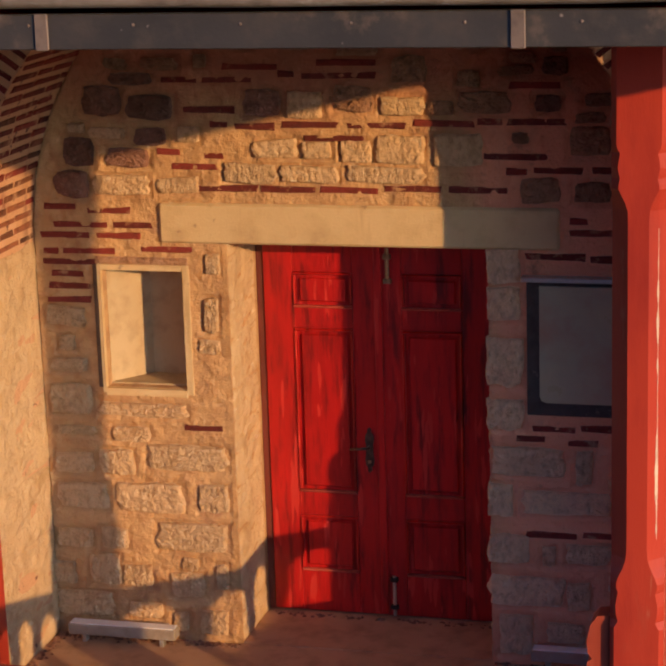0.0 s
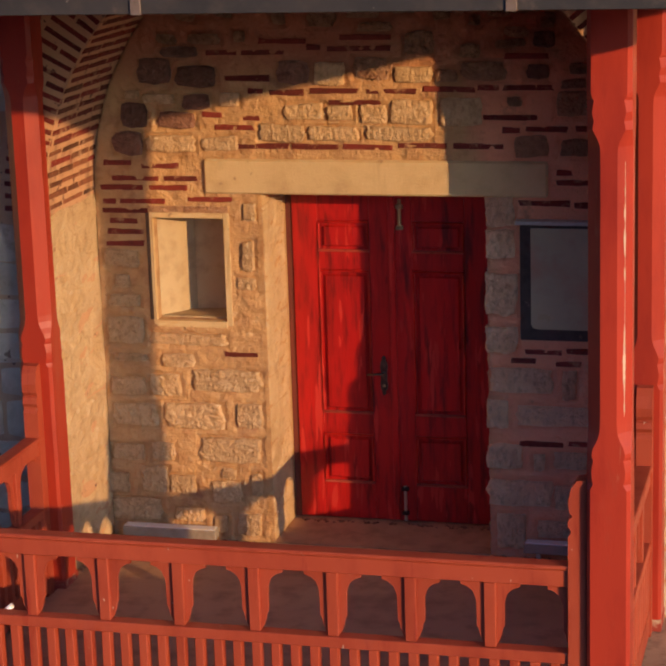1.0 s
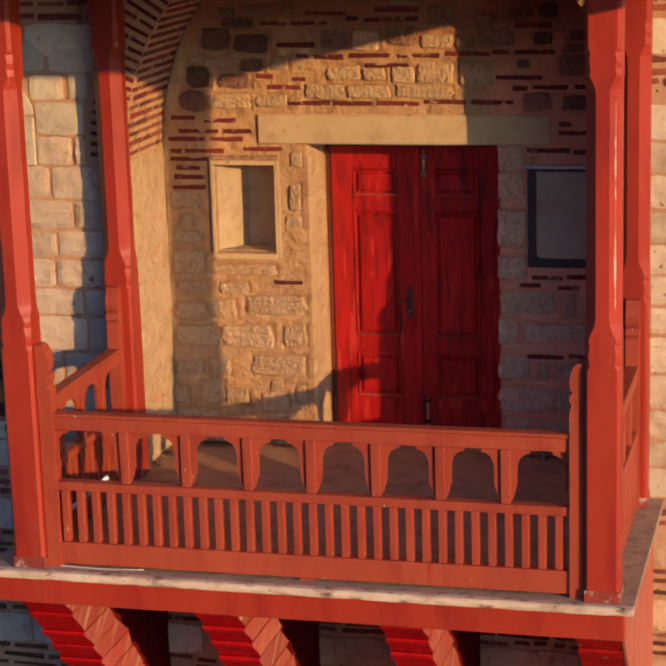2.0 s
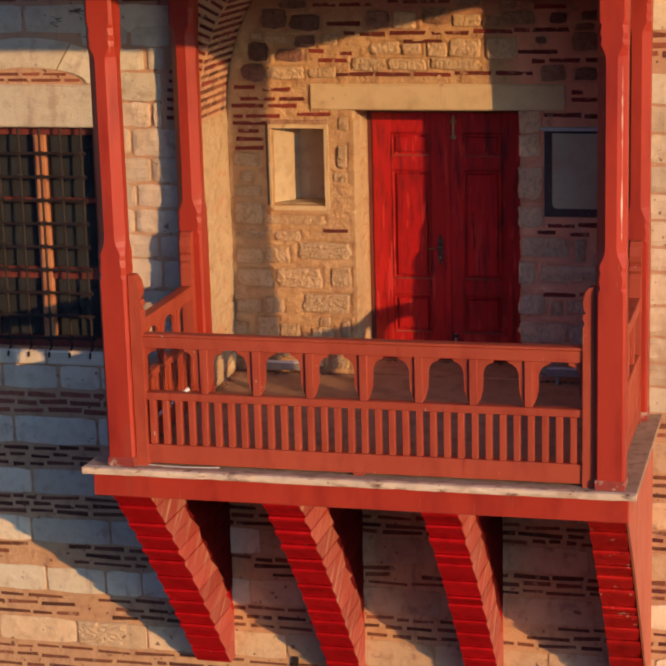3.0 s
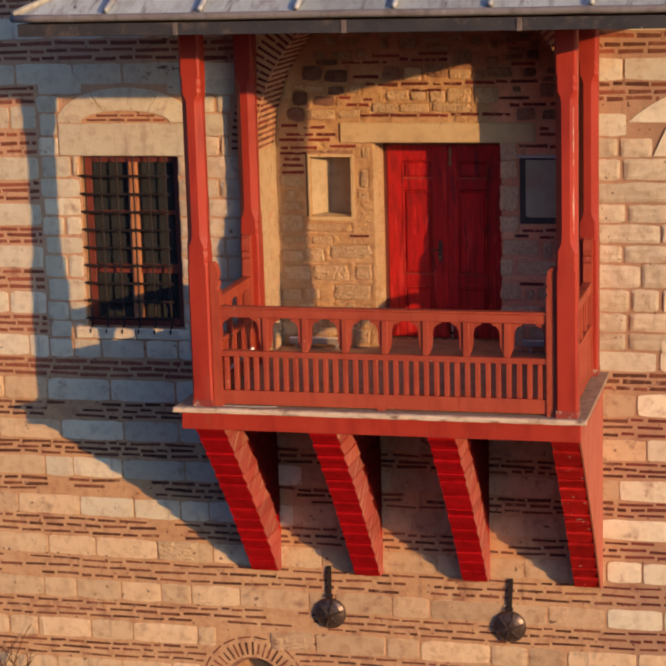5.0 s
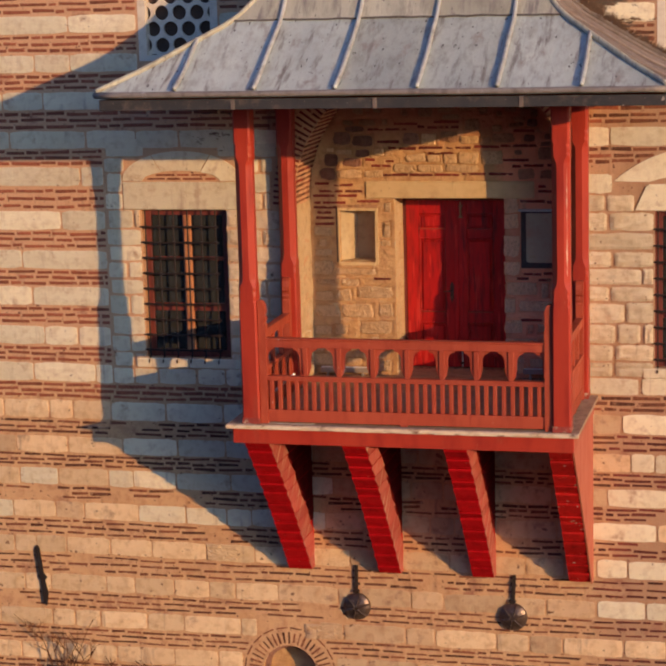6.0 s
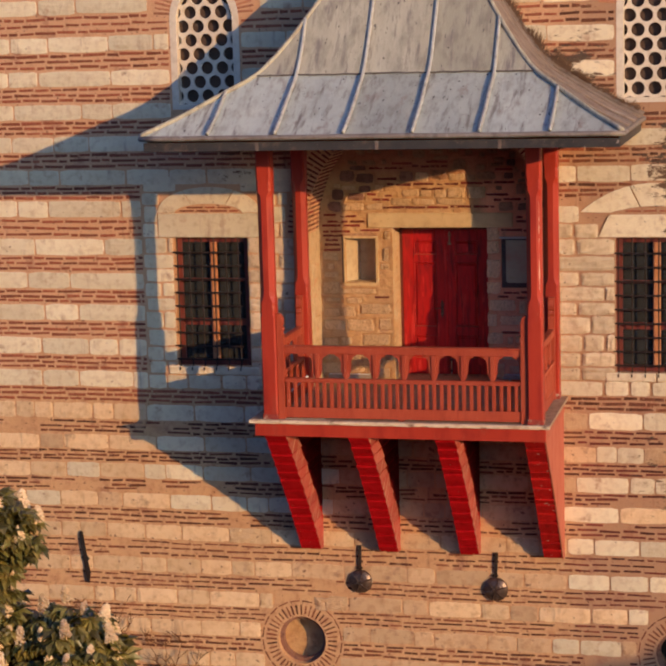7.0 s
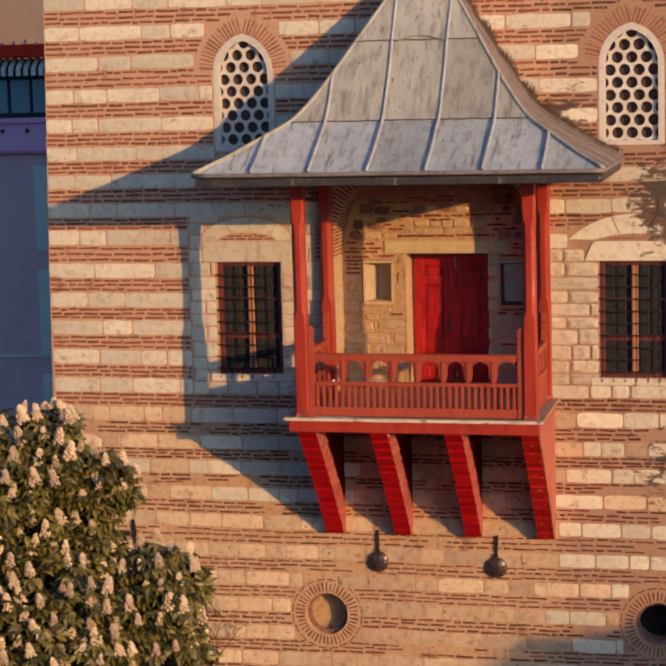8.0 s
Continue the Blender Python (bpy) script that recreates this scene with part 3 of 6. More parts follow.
def course_outline(k, cuts, deep):
    """Side outline of one layer of a bracket: a sharp ridge, then a hollow running back to the layer below."""
    za, zb = -0.24, -2.39
    ya, yb = -1.985, -0.15

    def front(t):
        return ya + (yb - ya) * t + 0.05 * math.sin(math.pi * t)
    t1, t0 = cuts[k], cuts[k + 1]
    z1, z0 = za + (zb - za) * t1, za + (zb - za) * t0
    f1, f0 = front(t1), front(t0)
    out = Vector((-0.764, -0.645))
    nose = []
    for t, bulge in ((0.0, 0.020), (0.05, 0.040), (0.12, 0.046), (0.24, 0.042), (0.42, 0.026), (0.62, 0.008), (0.82, -0.008), (1.0, -0.010)):
        g = bulge * deep
        nose.append((f1 + (f0 - f1) * t + out.x * g, z1 + (z0 - z1) * t + out.y * g))
    return [(-0.001, z0), (-0.001, z1)] + nose


rng_c = random.Random(21)
for n_c, (a, b) in enumerate(CORBELS):
    cuts = [0.0] + [(k + rng_c.uniform(-0.22, 0.22)) / COURSES for k in range(1, COURSES)] + [1.0]
    for k in range(COURSES):
        e = rng_c.uniform(-0.0015, 0.0015)
        deep = rng_c.uniform(0.34, 0.66) * (1.0 - 0.35 * k / COURSES)
        outline = course_outline(k, cuts, deep)
        worn = n_c == 3
        br = part("bracket_course", prism(bmesh.new(), outline, "x", a + e, b - 0.004 + e), M_REDWORN if worn else M_REDCORB, balcony,
                  "peeling dark red layer of a stepped bracket" if worn else "deep red hollowed layer of a stepped bracket")
        if not worn:
            # Sunlit front band and shaded rear of each side, painted as two tones.
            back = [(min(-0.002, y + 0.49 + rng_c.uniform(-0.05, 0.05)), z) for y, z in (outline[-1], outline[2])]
            part("cheek", prism(bmesh.new(), back + outline[2:], "x", b - 0.003 + e, b + e), M_CHEEK, br, "faded red side face in a sunlit tone")
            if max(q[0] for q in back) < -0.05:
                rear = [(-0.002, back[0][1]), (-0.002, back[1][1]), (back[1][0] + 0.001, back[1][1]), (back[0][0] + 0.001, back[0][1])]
                part("side_face", prism(bmesh.new(), rear, "x", b - 0.003 + e, b - 0.001 + e), M_SIDE, br, "red side face in a painted shade tone")
# the outer bracket has a smooth painted flank up to the platform
flank = [(-0.002, -2.40), (-0.17, -2.40)] + [(-0.15 - 1.835 * t + 0.05 * math.sin(math.pi * t), -2.41 + 2.17 * t) for t in (0.15, 0.3, 0.45, 0.6, 0.75, 0.9)] + [(-1.97, -0.25), (-0.002, -0.25)]
part("flank", prism(bmesh.new(), flank, "x", 1.9105, 1.928), M_FLANK, balcony, "smooth salmon-red flank of the outer bracket")

# ---- posts ----
POSTS = ((-1.915, -1.955), (1.80, -1.955), (-1.905, -0.125), (1.79, -0.125))


def build_post(x, y):
    ob = thing("post", (x, y, 0.0), "tall red wooden balcony post with chamfered shaft", "post", "balcony posts")
    w = 0.105
    bm = bmesh.new()
    # square at both ends, chamfered between, with two little cusps at each shoulder
    low = [(0.002, 0.018), (1.455, 0.018), (1.47, 0.026), (1.485, 0.033), (1.51, 0.026), (1.55, 0.024), (1.585, 0.030), (1.605, 0.034),
           (1.62, 0.027), (1.64, 0.026), (1.67, 0.035), (1.70, 0.050), (1.74, 0.063), (1.78, 0.066)]
    high = [(3.07, 0.066), (3.11, 0.064), (3.14, 0.054), (3.17, 0.040), (3.19, 0.029), (3.21, 0.031), (3.23, 0.036), (3.245, 0.032),
            (3.27, 0.027), (3.30, 0.031), (3.325, 0.036), (3.34, 0.026), (3.36, 0.022), (3.845, 0.022)]
    rows = [(z, w, c) for z, c in low + high]
    rings = []
    for z, h, c in rows:
        o = [(-h + c, -h), (h - c, -h), (h, -h + c), (h, h - c), (h - c, h), (-h + c, h), (-h, h - c), (-h, -h + c)]
        rings.append([bm.verts.new((x + a, y + b, z)) for a, b in o])
    for r0, r1 in zip(rings, rings[1:]):
        for k in range(8):
            bm.faces.new((r0[k], r0[(k + 1) % 8], r1[(k + 1) % 8], r1[k]))
    bm.faces.new(rings[0][::-1])
    bm.faces.new(rings[-1])
    part("shaft", bm, M_POST, ob)
    part("foot", boxed(x - w - 0.003, x + w + 0.003, y - w - 0.003, y + w + 0.003, 0.0015, 0.075, 0.003), M_FOOT, ob, "worn pale foot of the post")
    if x > 0 and y < -1:
        # old paint has come off in slivers along the chamfer
        bm = bmesh.new()
        z = 1.82
        while z < 3.03:
            wd = max(0.0015, 0.015 * (noise.noise((z * 3.1, x, y)) + 0.22 + 0.5 * noise.noise((z * 17, y, x))))
            box(bm, -wd, wd * 0.4, -0.0012, 0.002, z, z + 0.0200)
            z += 0.02
        bmesh.ops.remove_doubles(bm, verts=bm.verts[:], dist=0.0006)
        bmesh.ops.transform(bm, verts=bm.verts[:], matrix=Matrix.Translation((x + 0.072, y - 0.072, 0)) @ Matrix.Rotation(radians(45), 4, "Z"))
        part("peeled_edge", bm, M_PEEL, ob, "pale slivers where the paint has peeled")
    return ob


for x, y in POSTS:
    build_post(x, y)

# ---- railings ----
def bracket_plate(side, top, low):
    """Half of the little cusped arch that fills a railing bay; outline from the upright inwards."""
    h = top - low
    s = [(0, 0), (0.118, 0.0), (0.118, -0.022), (0.104, -0.026), (0.084, -0.034), (0.058, -0.056), (0.046, -0.086), (0.040, -0.11),
         (0.038, -h + 0.085), (0.028, -h + 0.066), (0.024, -h + 0.040), (0.014, -h + 0.012), (0.010, -h), (0, -h)]
    return [(side * a, top + b) for a, b in s]


def build_railing(name, x0, x1, y, uprights, turn, label, deep=0.024):
    """A railing built along x at depth y between x0 and x1, then turned into its place."""
    ob = thing(name, (x0, y, 0.0), label, "railing", "balcony railings")
    d = 0.038
    bits = []
    bits.append(part("handrail", boxed(x0, x1, y - 0.048, y + 0.048, 1.012, 1.036, 0.007), M_RED, ob))
    bits.append(part("top_rail", boxed(x0, x1, y - d, y + d, 0.925, 1.010, 0.004), M_RED, ob))
    bits.append(part("middle_rail", boxed(x0, x1, y - d - 0.004, y + d + 0.004, 0.52, 0.578, 0.005), M_RED, ob))
    bits.append(part("bottom_rail", boxed(x0, x1, y - d - 0.002, y + d + 0.002, 0.022, 0.168, 0.005), M_RED, ob))
    edges = [x0] + list(uprights) + [x1]
    for u in uprights:
        bits.append(part("upright", boxed(u - 0.030, u + 0.030, y - 0.031, y + 0.014, 0.580, 0.923, 0.004), M_RED, ob))
    for k, (a, b) in enumerate(zip(edges, edges[1:])):
        lo = a + (0.031 if k else 0.002)
        hi = b - (0.031 if k < len(edges) - 2 else 0.002)
        for at, side in ((lo, 1), (hi, -1)):
            pts = [(at + p, q) for p, q in bracket_plate(side, 0.922, 0.60)]
            bits.append(part("arch_bracket", prism(bmesh.new(), pts, "y", y - 0.012, y + 0.012), M_RED, ob))
    count = round((x1 - x0 - 0.06) / 0.1028)
    bm = boxed(-0.024, 0.024, -deep, deep, 0.170, 0.518, 0.004)
    me = mesh_of("baluster", bm, M_RED)
    for k in range(count):
        bx = x0 + 0.03 + (x1 - x0 - 0.06) * (k + 0.5) / count
        o = new("baluster", me)
        hang(o, ob)
        o.location = (bx, y, 0)
        bits.append(o)
    for fx in ((x0 + x1) / 2,):
        bits.append(part("rail_foot", boxed(fx - 0.04, fx + 0.04, y - 0.034, y + 0.034, 0.001, 0.020), M_RED, ob))
    if turn:
        ob.rotation_euler = (0, 0, radians(turn[2]))
        ob.location = (turn[0], turn[1], 0.0)
    return ob


build_railing("front_railing", -1.752, 1.612, -1.957, (-1.25, -0.84, -0.43, -0.02, 0.395, 0.80, 1.205), None,
              "red wooden front railing with small cusped arches and pickets", 0.030)
build_railing("side_railing", 0.0, 1.60, 0.0, (0.40, 0.80, 1.20), (-1.915, -1.84, 90), "red wooden side railing with small cusped arches", 0.038)
build_railing("side_railing", 0.0, 1.60, 0.0, (0.40, 0.80, 1.20), (1.80, -1.84, 90), "red wooden side railing with small cusped arches", 0.038)


def scallop_newel(x, y, side, along):
    """A short board beside a post with a scalloped shoulder at its head."""
    prof = [(0, 0.0), (0.088, 0.0), (0.088, 1.19), (0.074, 1.21), (0.074, 1.225), (0.091, 1.25), (0.083, 1.285), (0.066, 1.295), (0.083, 1.32), (0.088, 1.37), (0.072, 1.44), (0.045, 1.478), (0, 1.485)]
    ob = thing("newel_board", (x, y, 0), "short red newel board with a scalloped head beside a post", "newel board", "balcony newels")
    if along == "x":
        bm = prism(bmesh.new(), [(x + side * a, 0.002 + b) for a, b in prof], "y", y - 0.058, y + 0.045)
    else:
        bm = prism(bmesh.new(), [(y + side * a, 0.002 + b) for a, b in prof], "x", x - 0.045, x + 0.045)
    part("board", bm, M_RED, ob)


scallop_newel(-1.803, -1.957, 1, "x")
scallop_newel(1.688, -1.957, -1, "x")
scallop_newel(-1.915, -0.235, -1, "y")
scallop_newel(1.80, -0.235, -1, "y")

# ---- lead roof over the balcony ----
KNOTS = ((0.0, 0.0), (0.4, 0.20), (0.8, 0.44), (1.2, 0.68), (1.32, 0.775), (1.5, 0.98), (1.72, 1.28), (1.95, 1.63), (2.2, 2.02), (2.6, 2.65), (3.142, 3.52))


def rise(d):
    for (a, za), (b, zb) in zip(KNOTS, KNOTS[1:]):
        if d <= b:
            return za + (zb - za) * (d - a) / (b - a)
    return KNOTS[-1][1]


def lead_strip(bm, ends, d0, d1, put, lift=0.0):
    """One lead sheet: ends(d) gives its two edges at inward distance d, put() sets it in the world."""
    rows = []
    steps = max(3, int((d1 - d0) / 0.09))
    for i in range(steps + 1):
        d = d0 + (d1 - d0) * i / steps
        a, b = ends(d)
        if b - a < 0.004:
            break
        row = []
        for k in range(7):
            u = a + (b - a) * k / 6
            z = EAVE_Z + rise(d) + lift + 0.010 * noise.noise((u * 2.3, d * 2.1, a))
            row.append(bm.verts.new(put(u, d, z)))
        rows.append(row)
    for r0, r1 in zip(rows, rows[1:]):
        for k in range(6):
            bm.faces.new((r0[k], r0[k + 1], r1[k + 1], r1[k]))
    return bm


balcony_roof = thing("balcony_roof", (-0.1, -1.5, 3.8), "bell-shaped hipped roof of grey lead sheets over the balcony", "roof")
SEAMS = (-2.35, -1.44, -0.51, 0.39, 1.275, 2.17)
TIERS = ((0.0, 1.28, 0.0), (1.255, 2.19, 0.020), (2.16, 3.142, 0.038))


def front_at(u, d, z):
    return (u, EAVE_Y + d, z)


def left_at(u, d, z):
    return (EAVE_L + d, u, z)


def right_at(u, d, z):
    return (EAVE_R - d, u, z)


cuts_x = (EAVE_L,) + SEAMS + (EAVE_R,)
for a, b in zip(cuts_x, cuts_x[1:]):
    for d0, d1, lift in TIERS:
        bm = lead_strip(bmesh.new(), lambda d, a=a, b=b: (max(a, EAVE_L + d), min(b, EAVE_R - d)), d0, d1, front_at, lift)
        if len(bm.faces):
            part("lead_sheet", bm, M_LEAD2 if d0 == 0.0 else M_LEAD, balcony_roof, smooth=True)
        else:
            bm.free()
side_cuts = (EAVE_Y, -2.25, -1.35, -0.45, 0.0)
for put in (left_at, right_at):
    for a, b in zip(side_cuts, side_cuts[1:]):
        for d0, d1, lift in TIERS:
            bm = lead_strip(bmesh.new(), lambda d, a=a, b=b: (max(a, EAVE_Y + d), b), d0, d1, put, lift)
            if len(bm.faces):
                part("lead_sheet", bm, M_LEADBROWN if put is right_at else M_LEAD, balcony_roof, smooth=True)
            else:
                bm.free()


def roll(pts, r, name, material=M_LEAD):
    part(name, tube(bmesh.new(), pts, r, 8), material, balcony_roof, smooth=True)


for s in SEAMS:
    stop = min(s - EAVE_L, EAVE_R - s)
    ds = [stop * k / 26 for k in range(27)]
    roll([(s + 0.012 * noise.noise((s, d * 2, 0)), EAVE_Y + d, EAVE_Z + rise(d) + 0.034) for d in ds], 0.027, "seam_roll", M_SEAM)
for s in side_cuts[1:-1]:
    for put in (left_at, right_at):
        stop = s - EAVE_Y
        ds = [stop * k / 20 for k in range(21)]
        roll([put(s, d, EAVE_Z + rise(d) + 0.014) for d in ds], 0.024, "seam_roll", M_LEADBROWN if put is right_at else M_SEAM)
for side in (0, 1):
    ds = [3.13 * k / 40 for k in range(41)]
    x_at = (lambda d: EAVE_L + d) if side == 0 else (lambda d: EAVE_R - d)
    roll([(x_at(d), EAVE_Y + d, EAVE_Z + rise(d) + 0.02) for d in ds], 0.032, "hip_roll")
    wall_pts = [(x_at(d), -0.03, EAVE_Z + rise(d) + 0.03) for d in ds]
    roll(wall_pts, 0.05, "wall_flashing", M_LEADBROWN)

# lower edges where the upper sheets lap over the lower ones: dirt and a painted shadow line
for (d0, _d1, lift) in TIERS[1:]:
    for a, b in zip(cuts_x, cuts_x[1:]):
        lo, hi = max(a, EAVE_L + d0), min(b, EAVE_R - d0)
        if hi - lo < 0.1:
            continue
        n = max(4, int((hi - lo) / 0.05))
        pts = []
        for k in range(n + 1):
            u = lo + (hi - lo) * k / n
            d = d0 - 0.004 + 0.010 * noise.noise((u * 6, d0, 9))
            pts.append((u, EAVE_Y + d, EAVE_Z + rise(d) + lift + 0.002 + 0.010 * noise.noise((u * 2.3, d * 2.1, a))))
        roll(pts, 0.011, "lap_edge", M_LAP)

# a lapped patch with an arched lower lip on the upper tier
bm = bmesh.new()
rows = []
for i in range(9):
    row = []
    for k in range(13):
        u = -0.46 + 0.80 * k / 12
        arc = math.sin(math.pi * k / 12)
        low = 2.14 + 0.035 * arc
        d = low + (3.10 - low) * i / 8
        row.append(bm.verts.new((u, EAVE_Y + d, EAVE_Z + rise(d) + 0.050 + (0.030 if i == 0 else 0.010) * arc)))
    rows.append(row)
for r0, r1 in zip(rows, rows[1:]):
    for k in range(12):
        bm.faces.new((r0[k], r0[k + 1], r1[k + 1], r1[k]))
lip_edge = [tuple(v.co) for v in rows[0]]
patch = part("lead_patch", bm, M_LEAD, balcony_roof, "lapped lead patch with a curled lower edge", True)
part("curled_lip", tube(bmesh.new(), lip_edge, 0.020, 6), M_LEAD, patch, "", True)

# eave lip, fascia with joint straps, soffit
lip = [(EAVE_L, 0), (EAVE_L, EAVE_Y), (EAVE_R, EAVE_Y), (EAVE_R, 0)]
for (xa, ya), (xb, yb) in zip(lip, lip[1:]):
    m = 24
    roll([(xa + (xb - xa) * k / m, ya + (yb - ya) * k / m, EAVE_Z - 0.024 + 0.008 * noise.noise((xa + k, yb, 3))) for k in range(m + 1)], 0.037, "eave_lip", M_LIP)
fz0, fz1 = 3.824, 3.942
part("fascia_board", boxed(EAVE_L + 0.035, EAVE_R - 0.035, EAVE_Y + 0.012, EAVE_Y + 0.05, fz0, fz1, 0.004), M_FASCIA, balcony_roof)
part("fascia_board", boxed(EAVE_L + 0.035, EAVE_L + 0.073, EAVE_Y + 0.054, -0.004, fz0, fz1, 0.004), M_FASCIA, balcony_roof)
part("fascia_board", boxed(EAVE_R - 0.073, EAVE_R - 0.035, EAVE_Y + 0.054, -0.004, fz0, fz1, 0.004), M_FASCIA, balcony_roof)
for s in (-1.68, -0.073, 1.53):
    part("joint_strap", boxed(s - 0.024, s + 0.024, EAVE_Y + 0.001, EAVE_Y + 0.010, fz0 - 0.003, fz1 + 0.002, 0.003), M_STRAP, balcony_roof)
for k in range(17):
    s = EAVE_L + 0.2 + k * 0.37
    bm = bmesh.new()
    bmesh.ops.create_uvsphere(bm, u_segments=8, v_segments=5, radius=0.006)
    bmesh.ops.translate(bm, verts=bm.verts[:], vec=(s, EAVE_Y + 0.010, 3.905))
    part("nail_head", bm, M_STRAP, balcony_roof)
for k in range(12):
    y0 = EAVE_Y + 0.056 + k * 0.256
    part("soffit_board", boxed(EAVE_L + 0.076, EAVE_R - 0.076, y0, y0 + 0.252, 3.848 + 0.002 * (k % 2), 3.875, 0.002), M_REDCORB, balcony_roof)

# ---- lintel, door ----
lintel = tagged(new("door_lintel", mesh_of("door_lintel", boxed(-1.10, 1.10, REC_Y - 0.045, REC_Y + 0.4, 2.368, 2.59, 0.012), M_PLASTER)),
                "long pale dressed-stone lintel over the red door", "lintel", "", "structure")
door = thing("door", (-0.01, LEAF_Y, 0.03), "closed double door of worn varnished red wood", "door")
# Frame darkened to stand in for the shadow gap beside the jamb.
part("door_frame", boxed(-0.733, -0.69, LEAF_Y + 0.012, LEAF_Y + 0.10, 0.032, 2.363, 0.003), M_DARKFRAME, door)
part("door_frame", boxed(0.675, 0.713, LEAF_Y - 0.02, LEAF_Y + 0.10, 0.032, 2.363, 0.003), M_DARKFRAME, door)
part("door_frame", boxed(-0.688, 0.673, LEAF_Y - 0.02, LEAF_Y + 0.10, 2.28, 2.363, 0.003), M_DARKFRAME, door)


def build_leaf(x0, x1, px0, px1):
    leaf = part("leaf", boxed(x0, x1, LEAF_Y + 0.022, LEAF_Y + 0.05, 0.04, 2.277), M_DOOR, door)
    for a, b in ((x0, px0), (px1, x1)):
        part("stile", boxed(a, b, LEAF_Y, LEAF_Y + 0.021, 0.042, 2.275, 0.003), M_DOOR, leaf)
    for a, b in ((0.042, 0.29), (0.64, 0.78), (1.77, 1.89), (2.10, 2.275)):
        part("cross_rail", boxed(px0 + 0.001, px1 - 0.001, LEAF_Y + 0.001, LEAF_Y + 0.021, a, b, 0.003), M_DOOR, leaf)
    for a, b in ((0.29, 0.64), (0.78, 1.77), (1.89, 2.10)):
        for s0, s1, t0, t1 in ((px0, px1, a, a + 0.016), (px0, px1, b - 0.016, b), (px0, px0 + 0.016, a + 0.017, b - 0.017), (px1 - 0.016, px1, a + 0.017, b - 0.017)):
            # Lower mouldings get a paler tone, painting the sun they catch.
            low = t0 == a and s1 - s0 > 0.1
            part("moulding", boxed(s0 + 0.001, s1 - 0.001, LEAF_Y - 0.012, LEAF_Y + 0.021, t0 + 0.001, t1 - 0.001, 0.006), M_MOULD if low else M_DOOR, leaf)
        bm = boxed(px0 + 0.036, px1 - 0.036, LEAF_Y + 0.004, LEAF_Y + 0.0215, a + 0.036, b - 0.036, 0.012)
        part("panel", bm, M_DOOR, leaf)
    return leaf


leaf_l = build_leaf(-0.688, -0.018, -0.515, -0.165)
leaf_r = build_leaf(-0.012, 0.673, 0.12, 0.47)
part("cover_strip", boxed(-0.035, 0.010, LEAF_Y - 0.018, LEAF_Y - 0.002, 0.05, 2.27, 0.004), M_DOOR, leaf_r)
half_plate = ((0.004, 0.135), (0.013, 0.122), (0.010, 0.108), (0.022, 0.092), (0.026, 0.060), (0.021, 0.030), (0.021, -0.030), (0.026, -0.060), (0.022, -0.092), (0.010, -0.108), (0.013, -0.122), (0.004, -0.135))
plate_edge = [(-0.085 + a, 1.055 + b) for a, b in half_plate] + [(-0.085 - a, 1.055 + b) for a, b in half_plate[::-1]]
plate = part("lock_plate", prism(bmesh.new(), plate_edge, "y", LEAF_Y - 0.010, LEAF_Y - 0.001), M_DISC, leaf_l, "dark bronze lock plate with shaped ends")
part("keyhole_cover", tube(bmesh.new(), [(-0.085, LEAF_Y - 0.016, 0.985), (-0.085, LEAF_Y - 0.009, 0.985)], 0.011, 10), M_BRASS, plate)
bm = tube(bmesh.new(), [(-0.085, LEAF_Y - 0.008, 1.075), (-0.085, LEAF_Y - 0.05, 1.075), (-0.11, LEAF_Y - 0.055, 1.075), (-0.19, LEAF_Y - 0.05, 1.067)], 0.009, 6)
part("door_handle", bm, M_DISC, leaf_l, "dark bronze lever handle", True)
part("bolt", tube(bmesh.new(), [(0.045, LEAF_Y - 0.012, 2.06), (0.045, LEAF_Y - 0.012, 2.25)], 0.012, 8), M_BRASS, leaf_r, "dull brass bolt")
part("bolt", tube(bmesh.new(), [(0.045, LEAF_Y - 0.012, 0.045), (0.045, LEAF_Y - 0.012, 0.29)], 0.011, 6), M_ALU, leaf_r)
for z in (2.06, 2.2, 0.1, 0.27):
    part("bolt_guide", boxed(0.022, 0.068, LEAF_Y - 0.026, LEAF_Y - 0.001, z - 0.014, z + 0.014, 0.003), M_BRASS if z > 1 else M_IRON, leaf_r)

# ---- niche in the recessed wall ----
niche = thing("wall_niche", (-1.22, REC_Y, 1.5), "small empty plastered niche with a pale stone frame", "niche", "", "structure")
part("back_plate", boxed(-1.463, -0.992, 1.112, 1.17, 1.532, 2.203), M_NICHE, niche)
y0, y1 = REC_Y - 0.036, REC_Y + 0.05


def rough_stone(x0, x1, z0, z1, front, material, label=""):
    """A rim stone of the niche with a wavering, chipped front edge."""
    bm = boxed(x0, x1, front, y1, z0, z1)
    bmesh.ops.subdivide_edges(bm, edges=bm.edges[:], cuts=5, use_grid_fill=True)
    for v in bm.verts:
        if v.co.y < front + 0.03:
            v.co += Vector((0.004 * noise.noise((v.co.z * 31, v.co.x * 9, 1)), 0.010 * abs(noise.noise((v.co.x * 24, v.co.z * 24, 5))), 0.004 * noise.noise((v.co.x * 31, v.co.z * 9, 3))))
    part("frame_stone", bm, material, niche, label)


